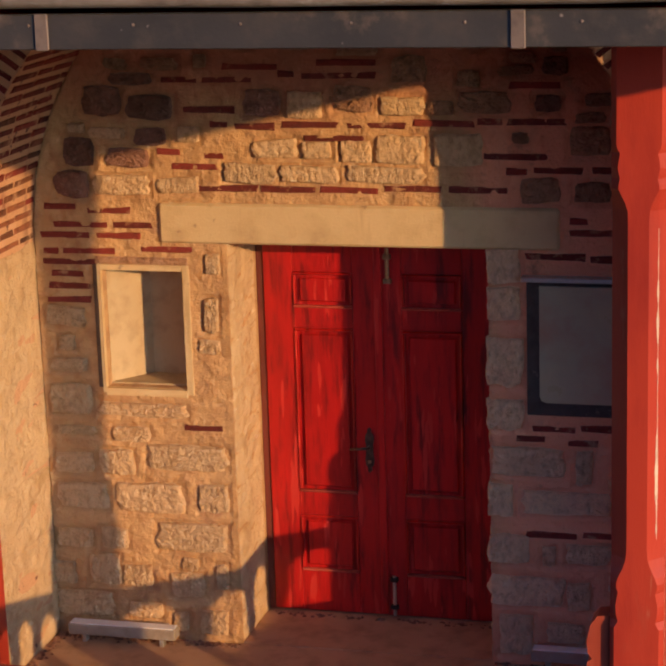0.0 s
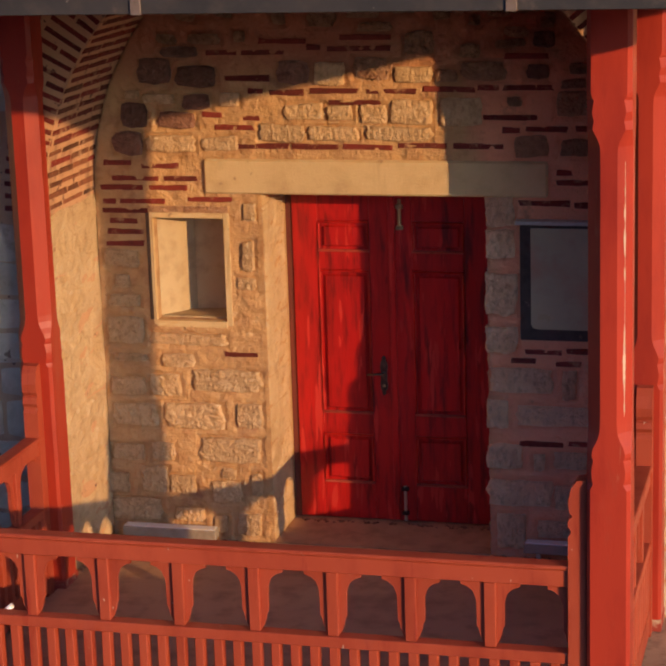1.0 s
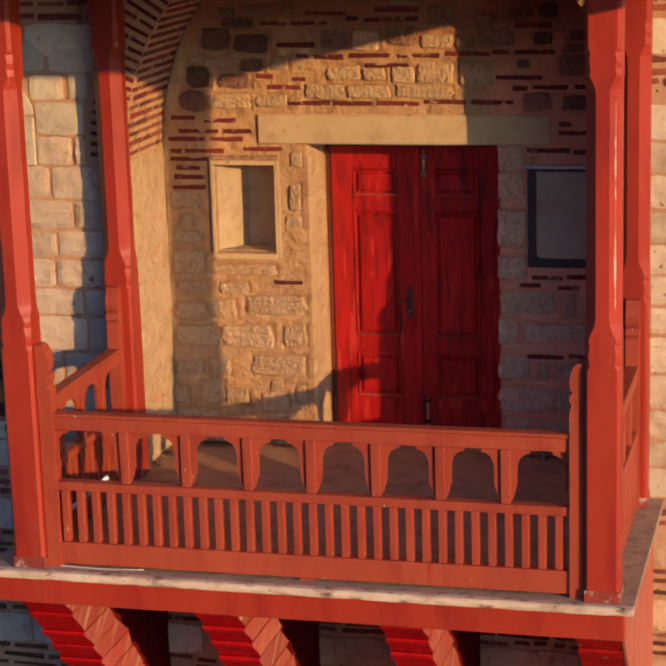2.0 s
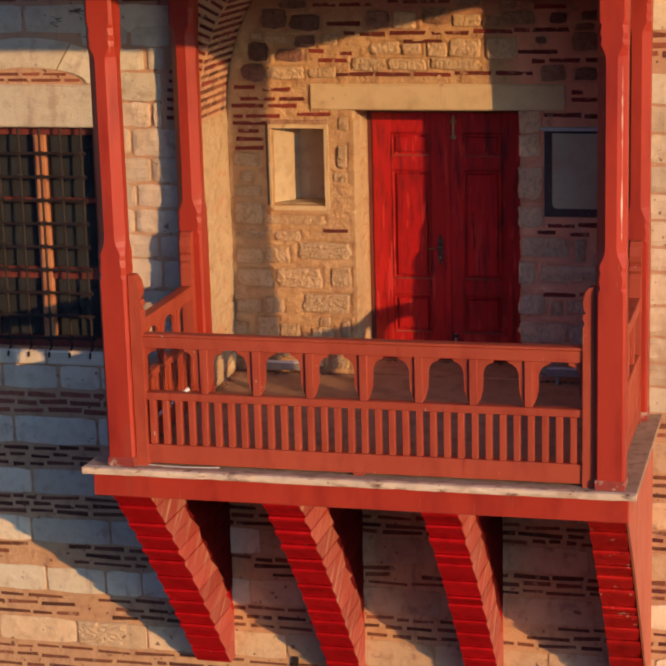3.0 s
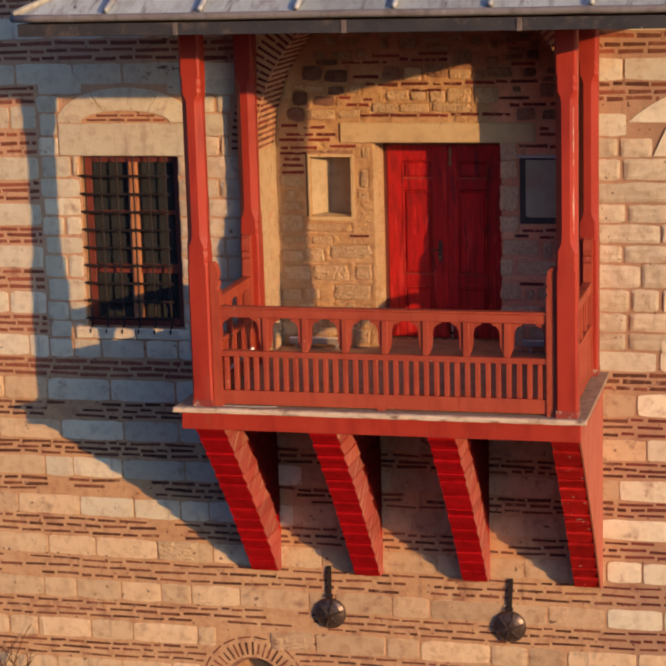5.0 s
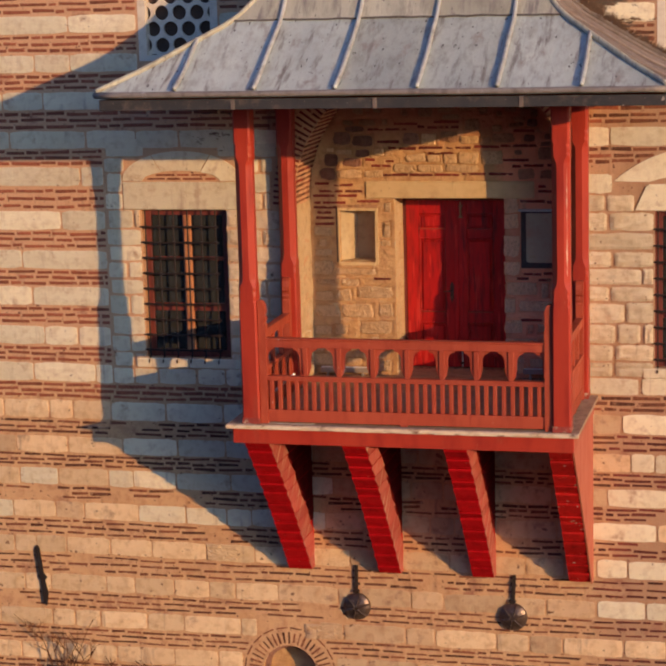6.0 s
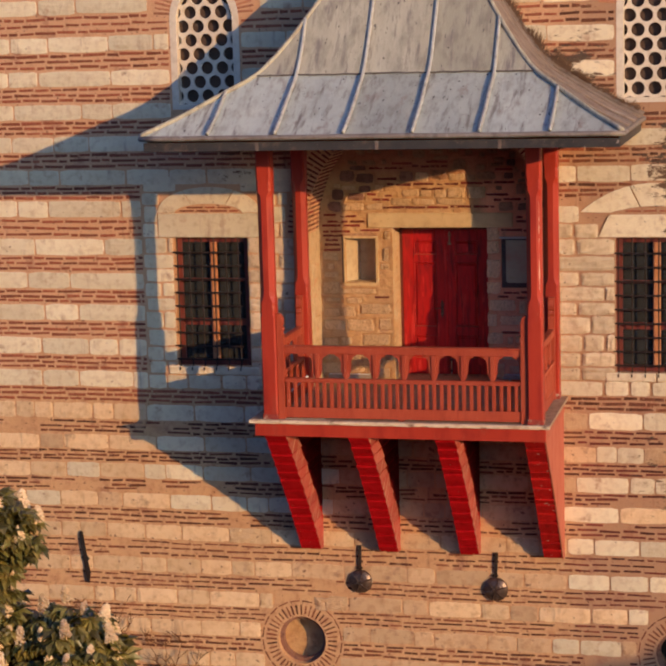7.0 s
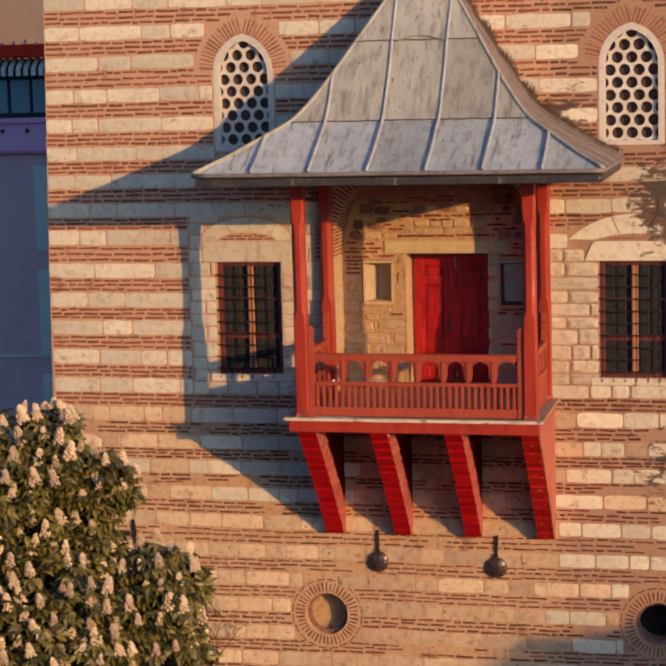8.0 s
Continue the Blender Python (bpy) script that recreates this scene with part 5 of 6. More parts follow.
def build_chestnut(base, lobes, leaves, candles, seed):
    rng = random.Random(seed)
    ob = thing("chestnut_tree", base, "horse chestnut tree in full cream blossom with dark green leaves", "tree")
    bx, by, bz = base
    top = max(z + r for x, y, z, r in lobes)
    spine = [(bx + 0.12 * math.sin(k * 0.9), by + 0.1 * math.cos(k * 1.3), bz + (top - 1.6 - bz) * k / 9) for k in range(10)]
    part("trunk", tube(bmesh.new(), spine, 0.26, 10, 0.06), M_BARK, ob, "", True)
    for x, y, z, r in lobes:
        for q in range(4):
            s = spine[rng.randrange(4, 9)]
            e = Vector((x, y, z)) + Vector((rng.uniform(-1, 1), rng.uniform(-1, 1), rng.uniform(-0.3, 0.8))) * r * 0.75
            mid = (Vector(s) + e) / 2 + Vector((0, 0, 0.25))
            part("limb", tube(bmesh.new(), [s, tuple(mid), tuple(e)], 0.06, 6, 0.015), M_BARK, ob, "", True)
    fans = [leaf_fan(rng, 0) for _ in range(6)]
    V, F = [], []
    spots = []
    total = sum(r * r for *_, r in lobes)
    for x, y, z, r in lobes:
        for _ in range(int(leaves * r * r / total)):
            d = Vector((rng.gauss(0, 1), rng.gauss(0, 1), rng.gauss(0, 1))).normalized()
            rr = r * (rng.uniform(0.45, 1.0) ** 0.5) * (1 + 0.22 * noise.noise(d * 2.3 + Vector((x, y, z))))
            p = Vector((x, y, z)) + d * rr
            if rr > 0.74 * r and d.z > -0.45:
                spots.append((p, d))
            m = (Matrix.Translation(p) @ Matrix.Rotation(rng.uniform(0, 6.28), 4, "Z")
                 @ Matrix.Rotation(rng.uniform(-0.5, 0.9), 4, "X") @ Matrix.Scale(rng.uniform(0.8, 1.25), 4))
            fv, ff = fans[rng.randrange(6)]
            i = len(V)
            V += [tuple(m @ v) for v in fv]
            F += [tuple(i + q for q in f) for f in ff]
    me = bpy.data.meshes.new("crown")
    me.from_pydata(V, [], F)
    me.materials.append(M_LEAF)
    crown = new("crown", me)
    hang(crown, ob)
    tagged(crown, "dark green palmate leaves", kind="stuff")
    flower = [candle_mesh(rng) for _ in range(4)]
    rng.shuffle(spots)
    mats = []
    taken = {}
    for p, d in spots:
        if len(mats) >= candles:
            break
        cell = (round(p.x / 0.3), round(p.y / 0.6), round(p.z / 0.3))
        if any(abs(p.x - o.x) < 0.105 and abs(p.z - o.z) < 0.17 and abs(p.y - o.y) < 0.3
               for a in (-1, 0, 1) for b in (-1, 0, 1) for c in (-1, 0, 1) for o in taken.get((cell[0] + a, cell[1] + b, cell[2] + c), ())):
            continue
        taken.setdefault(cell, []).append(p)
        q = p + d * 0.05
        mats.append(Matrix.Translation(q) @ Matrix.Rotation(rng.uniform(-0.25, 0.25), 4, "X") @ Matrix.Rotation(rng.uniform(-0.25, 0.25), 4, "Y")
                    @ Matrix.Rotation(rng.uniform(0, 6.28), 4, "Z") @ Matrix.Scale(rng.uniform(0.56, 0.96), 4))
    for m in mats[:250]:
        piece("blossom", flower[rng.randrange(4)], ob, m)
    if mats[250:]:
        joined("blossom_mass", mats[250:], flower, ob, "many further cream blossoms")
    return ob


LOBES = [(-2.75, -13.0, 1.0, 1.05), (-2.15, -12.9, 1.42, 0.66), (-1.42, -12.8, 1.22, 0.37), (-0.82, -12.7, 0.08, 0.50), (-1.60, -12.85, 0.45, 0.42), (-2.2, -13.0, -0.5, 1.28), (-0.98, -12.8, -0.6, 0.66), (-3.7, -13.3, 0.4, 1.45), (-1.6, -12.9, -1.7, 1.15), (-3.2, -13.2, -1.8, 1.7)]
tree = build_chestnut((-3.2, -13.4, GROUND), LOBES, 15000, 2600, 5)
# a second chestnut beyond the view throws the shade on the foot of the wall
build_chestnut((21.0, -14.0, GROUND), [(20.6, -14.0, -1.75, 1.9), (22.0, -15.0, -1.7, 2.0), (19.0, -13.6, -2.6, 1.5), (24.0, -16.0, -1.4, 2.0)], 8000, 60, 9)

# ---- dry twigs on the wall, weeds along the roof edge ----
rng = random.Random(12)


def build_shrub(x0, z0, height, width, stems):
    """A bare shrub rooted in a joint of the wall: forked stems with fine side twigs."""
    ob = thing("bare_shrub", (x0, -0.02, z0), "bare dark brown shrub rooted in the masonry wall", "shrub", "shrubs on the wall")
    for k in range(stems):
        lean = width * (k / (stems - 1) - 0.5) * 2 + rng.uniform(-0.06, 0.06)
        h = height * rng.uniform(0.65, 1.0)
        pts = [Vector((x0 + lean * (s / 7) ** 1.3 + rng.uniform(-0.025, 0.025), -0.02 - 0.16 * math.sin(s * 0.4), z0 + h * s / 7)) for s in range(8)]
        stem = part("stem", tube(bmesh.new(), pts, 0.013, 5, 0.004), M_TWIG, ob)
        for q in range(9):
            p = pts[rng.randrange(2, 8)]
            d = Vector((rng.uniform(-1, 1) + lean * 0.6, rng.uniform(-0.4, 0.1), rng.uniform(0.2, 1.1))) * rng.uniform(0.14, 0.34)
            bm = tube(bmesh.new(), [p, p + d * 0.5 + Vector((rng.uniform(-0.03, 0.03), 0, rng.uniform(-0.03, 0.04))), p + d], 0.007, 4, 0.003)
            e = p + d * 0.55
            tube(bm, [e, e + Vector((rng.uniform(-0.12, 0.12), -0.03, rng.uniform(0.04, 0.14)))], 0.005, 4, 0.002)
            part("twig", bm, M_TWIG, stem)
    return ob


build_shrub(-5.22, -4.45, 1.15, 0.42, 6)
build_shrub(-4.15, -4.85, 0.95, 0.40, 4)
weeds = thing("dry_weeds", (1.6, -0.05, 5.0), "dry brown weeds rooted where the roof meets the wall", "weeds")
weeds["kind"] = "stuff"
bm = bmesh.new()
for k in range(1500):
    d = 0.05 + 2.7 * rng.random() ** 0.8
    p = Vector((EAVE_R - d, -0.02 - rng.uniform(0, 0.05), EAVE_Z + rise(d) + 0.05))
    tip = p + Vector((rng.uniform(-0.05, 0.10), rng.uniform(-0.06, 0.0), rng.uniform(0.03, 0.19) * (0.4 + abs(noise.noise((d * 3, 1, 2))) * 1.6)))
    w = Vector((0.010, 0, 0.004))
    a, b, c = bm.verts.new(p - w), bm.verts.new(p + w), bm.verts.new(tip)
    bm.faces.new((a, b, c))
part("tuft", bm, M_WEED, weeds)

# ---- pieces of the walls ----
def brick_mesh(name, rng, material):
    """A thin brick of unit length and height, 6 cm deep, with worn front edges."""
    bm = bmesh.new()
    j = lambda s: rng.uniform(-s, s)
    back = [bm.verts.new((x, 0.05, z)) for x, z in ((-0.5, -0.5), (0.5, -0.5), (0.5, 0.5), (-0.5, 0.5))]
    edge = [bm.verts.new((x + j(0.025), 0.004, z + j(0.14))) for x, z in ((-0.5, -0.46), (0.5, -0.46), (0.5, 0.46), (-0.5, 0.46))]
    face = [bm.verts.new((x + j(0.02), -0.004 + j(0.003), z + j(0.10))) for x, z in ((-0.475, -0.34), (0.475, -0.34), (0.475, 0.34), (-0.475, 0.34))]
    for a, b in ((back, edge), (edge, face)):
        for k in range(4):
            bm.faces.new((a[k], a[(k + 1) % 4], b[(k + 1) % 4], b[k]))
    bm.faces.new(face)
    return mesh_of(name, bm, material)


def block_mesh(name, rng, material, rough, nx=5, nz=3, proud=0.006, pits=0.0):
    """A squared stone of unit size whose worn face stands a little proud."""
    bm = bmesh.new()
    off = rng.uniform(0, 50)
    grid = []
    for k in range(nz + 1):
        row = []
        for i in range(nx + 1):
            u, v = i / nx - 0.5, k / nz - 0.5
            ex, ez = abs(u) * 2, abs(v) * 2
            rim = max(ex, ez)
            corner = ex ** 6 * ez ** 6
            y = -0.004 - (proud + rough * noise.noise((u * 3 + off, v * 3, off)) if rim < 0.99 else 0.0)
            if pits and rim < 0.99:
                y -= pits * (0.8 * noise.noise((u * 3.5 + v * 2 + off, v * 4 - u, off)) + 0.5 * noise.noise((u * 9, v * 12 + off, off)) - 2.2 * max(0.0, noise.noise((u * 2.5 + v * 2.0, v * 7 - u * 3.5, off + 3)) - 0.22))
            sx = 0.014 * noise.noise((off, u * 4, v * 5)) - 0.010 * u * corner * 2
            sz = 0.062 * noise.noise((u * 4, off, v * 5)) - 0.05 * v * corner * 2
            if 0 < i < nx < 10:
                u = u * 1.12 if i in (1, nx - 1) and nx > 3 else u
            row.append(bm.verts.new((u + sx, y, v + sz)))
        grid.append(row)
    for a, b in zip(grid, grid[1:]):
        for i in range(nx):
            bm.faces.new((a[i], a[i + 1], b[i + 1], b[i]))
    rim = [grid[0][i] for i in range(nx + 1)] + [grid[k][nx] for k in range(1, nz + 1)] + [grid[nz][i] for i in range(nx - 1, -1, -1)] + [grid[k][0] for k in range(nz - 1, 0, -1)]
    back = [bm.verts.new((v.co.x, 0.04, v.co.z)) for v in rim]
    for k in range(len(rim)):
        q = (k + 1) % len(rim)
        bm.faces.new((rim[k], rim[q], back[q], back[k]))
    return mesh_of(name, bm, material)


def cobble_mesh(name, rng, material, chisel=1.0, square=0.86):
    """An uneven rubble stone of unit size: a tooled, pitted face inside a narrow groove."""
    bm = bmesh.new()
    n, rings = 40, []
    off = rng.uniform(0, 90)
    lean = rng.uniform(0.5, 1.3)
    ca, sa = math.cos(lean), math.sin(lean)
    wob = [0.99 + 0.15 * noise.noise((1.5 * math.cos(6.2832 * k / n) + off, 1.5 * math.sin(6.2832 * k / n), off)) + 0.05 * noise.noise((5 * math.cos(6.2832 * k / n), 5 * math.sin(6.2832 * k / n), off)) for k in range(n)]
    for f, y in ((1.0, 0.05), (1.0, 0.012), (0.97, -0.006), (0.93, -0.017), (0.84, -0.020), (0.72, -0.021), (0.60, -0.021), (0.47, -0.021), (0.33, -0.021), (0.18, -0.021)):
        ring = []
        for k in range(n):
            a = 2 * math.pi * k / n
            c, s = math.cos(a), math.sin(a)
            sq = 0.5 / max(abs(c), abs(s)) ** square
            u, v = c * sq * wob[k] * f, s * sq * wob[k] * f
            along, across = u * 2.0 * ca + v * sa, v * ca - u * 2.0 * sa
            tool = 0.012 * noise.noise((along * 4.0 + off, across * 15.0, off)) + 0.008 * noise.noise((u * 19, v * 11, off + 5)) + 0.006 * noise.noise((u * 3, v * 3, off + 9))
            ring.append(bm.verts.new((u, y + tool * chisel * (1.0 if f < 0.9 else 0.45 if f < 0.99 else 0.0), v)))
        rings.append(ring)
    for a, b in zip(rings, rings[1:]):
        for k in range(n):
            bm.faces.new((a[k], a[(k + 1) % n], b[(k + 1) % n], b[k]))
    bm.faces.new(rings[-1])
    return mesh_of(name, bm, material)


rng = random.Random(3)
BRICKS = [brick_mesh("brick", rng, M_BRICK) for _ in range(8)]
ABRICKS = [brick_mesh("brick", rng, M_ARCHBRICK) for _ in range(6)]
RBRICKS = [brick_mesh("brick", rng, M_RBRICK) for _ in range(5)]
BLOCKS = [block_mesh("stone", rng, M_ASHLAR, 0.005) for _ in range(10)]
COBBLES = [cobble_mesh("stone", rng, M_RUBBLE) for _ in range(9)]
SMOOTHCOBBLES = [cobble_mesh("stone", rng, M_RUBBLE, 0.35, 0.80) for _ in range(6)]
GCOBBLES = [cobble_mesh("stone", rng, M_GREYSTONE) for _ in range(6)]
SMOOTH = [block_mesh("stone", rng, M_JAMB, 0.014, 26, 14, 0.006, 0.009) for _ in range(6)]
BCOBBLES = [cobble_mesh("stone", rng, M_BROWNSTONE, 1.0, 0.62) for _ in range(5)]
SBRICKS = [brick_mesh("brick", rng, M_BRICK2) for _ in range(5)]
DCOBBLES = [cobble_mesh("stone", rng, M_DARKSTONE, 1.0, 0.55) for _ in range(5)]


def lay(x0, x1, z0, z1, y=0.0, turn=0.0):
    return (Matrix.Translation(((x0 + x1) / 2, y, (z0 + z1) / 2)) @ Matrix.Rotation(turn, 4, "Y") @ Matrix.Diagonal((x1 - x0, 1, z1 - z0, 1)))


def free_spans(z0, z1, blocks, x0=WALL_L, x1=WALL_R):
    """What is left of the stretch from x0 to x1 between z0 and z1 beside the openings."""
    cut = []
    for z in (z0, (z0 + z1) / 2, z1):
        for f in blocks:
            s = f(z)
            if s:
                cut.append(s)
    spans = [(max(x0, west((z0 + z1) / 2)), x1)]
    for a, b in cut:
        out = []
        for s, e in spans:
            if b <= s or a >= e:
                out.append((s, e))
            else:
                if a - s > 0.03:
                    out.append((s, a))
                if e - b > 0.03:
                    out.append((b, e))
        spans = out
    return spans


def recess_span(z, ring=0.0):
    if z < 0:
        return None
    r = AR + ring
    if z < SPRING:
        return (JL, JR)
    if z > SPRING + r:
        return None
    w = math.sqrt(r * r - (z - SPRING) ** 2)
    return (ACX - w, ACX + (w if ring < 0.1 or z > 3.40 else 0))


def lattice_span(cx):
    def f(z):
        if z < 4.20 or z > 6.53:
            return None
        if z < 5.60:
            return (cx - 0.55, cx + 0.55)
        return (cx - 0.86 * math.sqrt(max(0.0, 1 - ((z - 5.60) / 0.93) ** 1.7)), cx + 0.86 * math.sqrt(max(0.0, 1 - ((z - 5.60) / 0.93) ** 1.7)))
    return f


def oculus_span(ox, oz):
    def f(z):
        h = 0.645 ** 2 - (z - oz) ** 2
        return (ox - math.sqrt(h), ox + math.sqrt(h)) if h > 0 else None
    return f


def band(x0, x1, z0, z1):
    return lambda z: (x0, x1) if z0 < z < z1 else None


LINTELS = ((-4.145, -2.55), (2.45, 4.05))
opens = [lambda z: recess_span(z, 0.0), lambda z: recess_span(z, 0.03) if z > SPRING else None, lambda z: recess_span(z, 0.30) if z > SPRING else None]
opens += [lattice_span(c) for c in LATTICES] + [oculus_span(x, z) for x, z in OCULI]
window_opens = [band(a, b, WIN_Z[0], WIN_Z[1]) for a, b in WINDOWS]


def segment(half, sag):
    """Height over the springing line of a flat round arch, by the distance from its middle."""
    r = (half * half + sag * sag) / (2 * sag)
    return lambda x: math.sqrt(r * r - x * x) - (r - sag)


EAST_OUT, EAST_IN = (1.07, 0.42), (0.64, 0.095)


def arch_block(a, b):
    def f(z):
        if not 2.31 < z < 3.09:
            return None
        if a > 0 and z > 2.665:
            r = (EAST_OUT[0] ** 2 + EAST_OUT[1] ** 2) / (2 * EAST_OUT[1])
            w = math.sqrt(max(0.0, r * r - (z - 2.665 + r - EAST_OUT[1]) ** 2))
            return ((a + b) / 2 - w, (a + b) / 2 + w)
        if z < 2.69:
            return (a, b)
        mid, h = (a + b) / 2, (b - a) / 2
        w = h * math.sqrt(max(0.0, 1 - ((z - 2.69) / 0.40) ** 2))
        return (mid - w, mid + w)
    return f


window_opens += [arch_block(a, b) for a, b in LINTELS]
ZONES = [band(-4.40, JL - 0.02, 0.14, 3.08), band(JR + 0.02, 4.40, 0.14, 2.90)]
bricks, low_bricks, stones = [], [], []


def run_of(spans, lo, hi, gap, z0, z1, into, wob):
    for s, e in spans:
        x = s + gap * 0.5
        while x < e - 0.03:
            ln = rng.uniform(lo, hi)
            if e - (x + ln) < lo * 0.45:
                ln = e - x - gap * 0.5
            hidden = wob > 0.010 and noise.noise((x * 1.3, z0 * 2.1, 4.2)) > 0.30
            if ln > 0.03 and not hidden:
                dz = rng.uniform(-wob, wob) + 0.028 * noise.noise((x * 0.35, z0 * 0.9, 7.7))
                into.append((x, x + ln, z0 + dz, z1 + dz, rng.uniform(-0.006, 0.0)))
            x += ln + gap * rng.uniform(0.7, 1.6)


TOPS = [9.4, 8.9, 8.4, 7.9, 7.4, 6.90, 6.39, 5.89, 5.33, 4.82, 4.33, 3.85, 3.35, 2.88, 2.29, 1.77, 1.28, 0.76, 0.26, -0.24, -0.74, -1.19, -1.65, -2.14, -2.67, -3.17, -3.65, -4.14, -4.61]
while TOPS[-1] > GROUND + 0.6:
    TOPS.append(TOPS[-1] - 0.49)
for k, zt in enumerate(TOPS):
    zb = zt - (0.23 if zt < -0.5 or zt > 3.0 else 0.25)
    nxt = TOPS[k + 1] if k + 1 < len(TOPS) else GROUND
    big = zt > 0.0
    run_of(free_spans(zb, zt, opens + ZONES), 0.45 if big else 0.28, 1.15 if big else 0.80, 0.022, zb + 0.002, zt - 0.002, stones, 0.004)
    room = zb - nxt
    rows = 3 if room > 0.2 else 2
    for r in range(rows):
        zc = zb - room * (r + 0.5) / rows - 0.004 + 0.008 * r
        h = rng.uniform(0.042, 0.052) if big else rng.uniform(0.030, 0.044)
        # window dressings take the place of the brick bands beside the windows
        run_of(free_spans(zc - h / 2, zc + h / 2, opens + ZONES + window_opens[-1:]), 0.10 if big else 0.08, 0.40 if big else 0.38, 0.026 if big else 0.032, zc - h / 2, zc + h / 2, bricks if big else low_bricks, 0.009 if big else 0.011)

# dressed stone beside the windows
z = 0.015
row_n = 0
while z < 3.02:
    h = rng.uniform(0.19, 0.27)
    for s, e in ((-4.40, JL - 0.03), (JR + 0.03, 4.40)):
        if s > 0 and z + h > 2.93:
            continue
        spans = free_spans(z, z + h - 0.02, opens + window_opens, s + (0.03 if row_n % 2 else 0.0), e)
        run_of(spans, *((0.24, 0.52) if s < 0 else (0.26, 0.78)), 0.030, z + 0.004, z + h - 0.024, stones, 0.005)
    z += h
    row_n += 1


def set_pieces(name, items, meshes, parent, label, keep=300):
    items = sorted(items, key=lambda q: math.hypot((q[0] + q[1]) / 2 + 1.2, (q[2] + q[3]) / 2 - 0.2))
    for q in items[:keep]:
        piece(name, meshes[rng.randrange(len(meshes))], parent, lay(q[0], q[1], q[2], q[3], q[4] * 0.6 - (0.0 if name == "brick" else 0.007), rng.uniform(-1, 1) * (0.035 if name == "brick" else 0.010)))
    rest = [lay(q[0], q[1], q[2], q[3], q[4] * 0.6 - (0.0 if name == "brick" else 0.007), rng.uniform(-1, 1) * (0.032 if name == "brick" else 0.008)) for q in items[keep:]]
    if rest:
        joined(name + "_field", rest, meshes, parent, label)


warm = [q for q in stones if -2.77 < q[0] and q[1] < JL + 0.02 and 0.1 < q[2] < 2.4 or -4.2 < q[0] and q[1] < -3.9 and 0.1 < q[2] < 2.4 and rng.random() < 0.4]
cream = [q for q in stones if JR < q[0] and q[1] < 4.45 and 0.1 < q[2] < 2.35]
stones = [q for q in stones if q not in warm and q not in cream]
smeared = [q for q in stones if -1.9 < q[0] < 1.85 and -2.6 < q[2] < -0.2 or -2.6 < q[0] < 1.5 and q[2] < -2.5 and rng.random() < 0.75 or q[2] < -0.6 and rng.random() < 0.05]
middling = [q for q in stones if q not in smeared and (q[2] < (-1.95 if q[0] < -1.9 else -1.4) or q[2] < -0.3 and q[0] < -4.6) and (q[0] < 1.9 and rng.random() < 0.92 or rng.random() < 0.15)]
clean = [q for q in stones if q not in smeared and q not in middling]
MIDDLING = [block_mesh("stone", rng, M_MIDSTONE, 0.006) for _ in range(8)]
set_pieces("stone", middling, MIDDLING, wall_facade, "tan limestone blocks", 60)
SMEARED = [block_mesh("stone", rng, M_ASHLAR2, 0.006) for _ in range(8)]
WARM = [block_mesh("stone", rng, M_WARMSTONE, 0.010, 10, 5, 0.008, 0.0015) for _ in range(6)]
CREAM = [block_mesh("stone", rng, M_CREAM, 0.012, 10, 5, 0.012, 0.002) for _ in range(6)]
set_pieces("stone", cream, CREAM, wall_facade, "cream limestone blocks beside the window", 60)
set_pieces("stone", warm, WARM, wall_facade, "honey limestone blocks beside the window", 60)
set_pieces("stone", smeared, SMEARED, wall_facade, "mortar-smeared limestone blocks", 40)
set_pieces("stone", clean, BLOCKS, wall_facade, "courses of pale limestone blocks", 110)
BRICKS2 = [brick_mesh("brick", rng, M_BRICK2) for _ in range(8)]
set_pieces("brick", [q for q in bricks if q[0] < 1.9], BRICKS, wall_facade, "bands of thin red bricks", 130)
set_pieces("brick", [q for q in bricks if q[0] >= 1.9], BRICKS2, wall_facade, "bands of brown-red bricks", 40)
BRICKS3 = [brick_mesh("brick", rng, M_BRICK3) for _ in range(6)]
set_pieces("brick", [q for q in low_bricks if q[0] < 1.9], BRICKS2, wall_facade, "bands of dark mortar-smeared bricks", 100)
set_pieces("brick", [q for q in low_bricks if q[0] >= 1.9], BRICKS3, wall_facade, "bands of dark crimson bricks", 30)

# one old re-used block with a pitted, tooled face
PITTED = cobble_mesh("stone", rng, M_MIDSTONE, 1.5, 0.97)
PITTED_BROWN = cobble_mesh("stone", random.Random(77), M_ASHLAR2, 1.5, 0.97)
piece("stone", PITTED, wall_facade, lay(-3.22, -2.72, -2.375, -2.145, -0.004))
piece("stone", PITTED_BROWN, wall_facade, lay(-1.90, -1.41, -3.395, -3.185, -0.001))

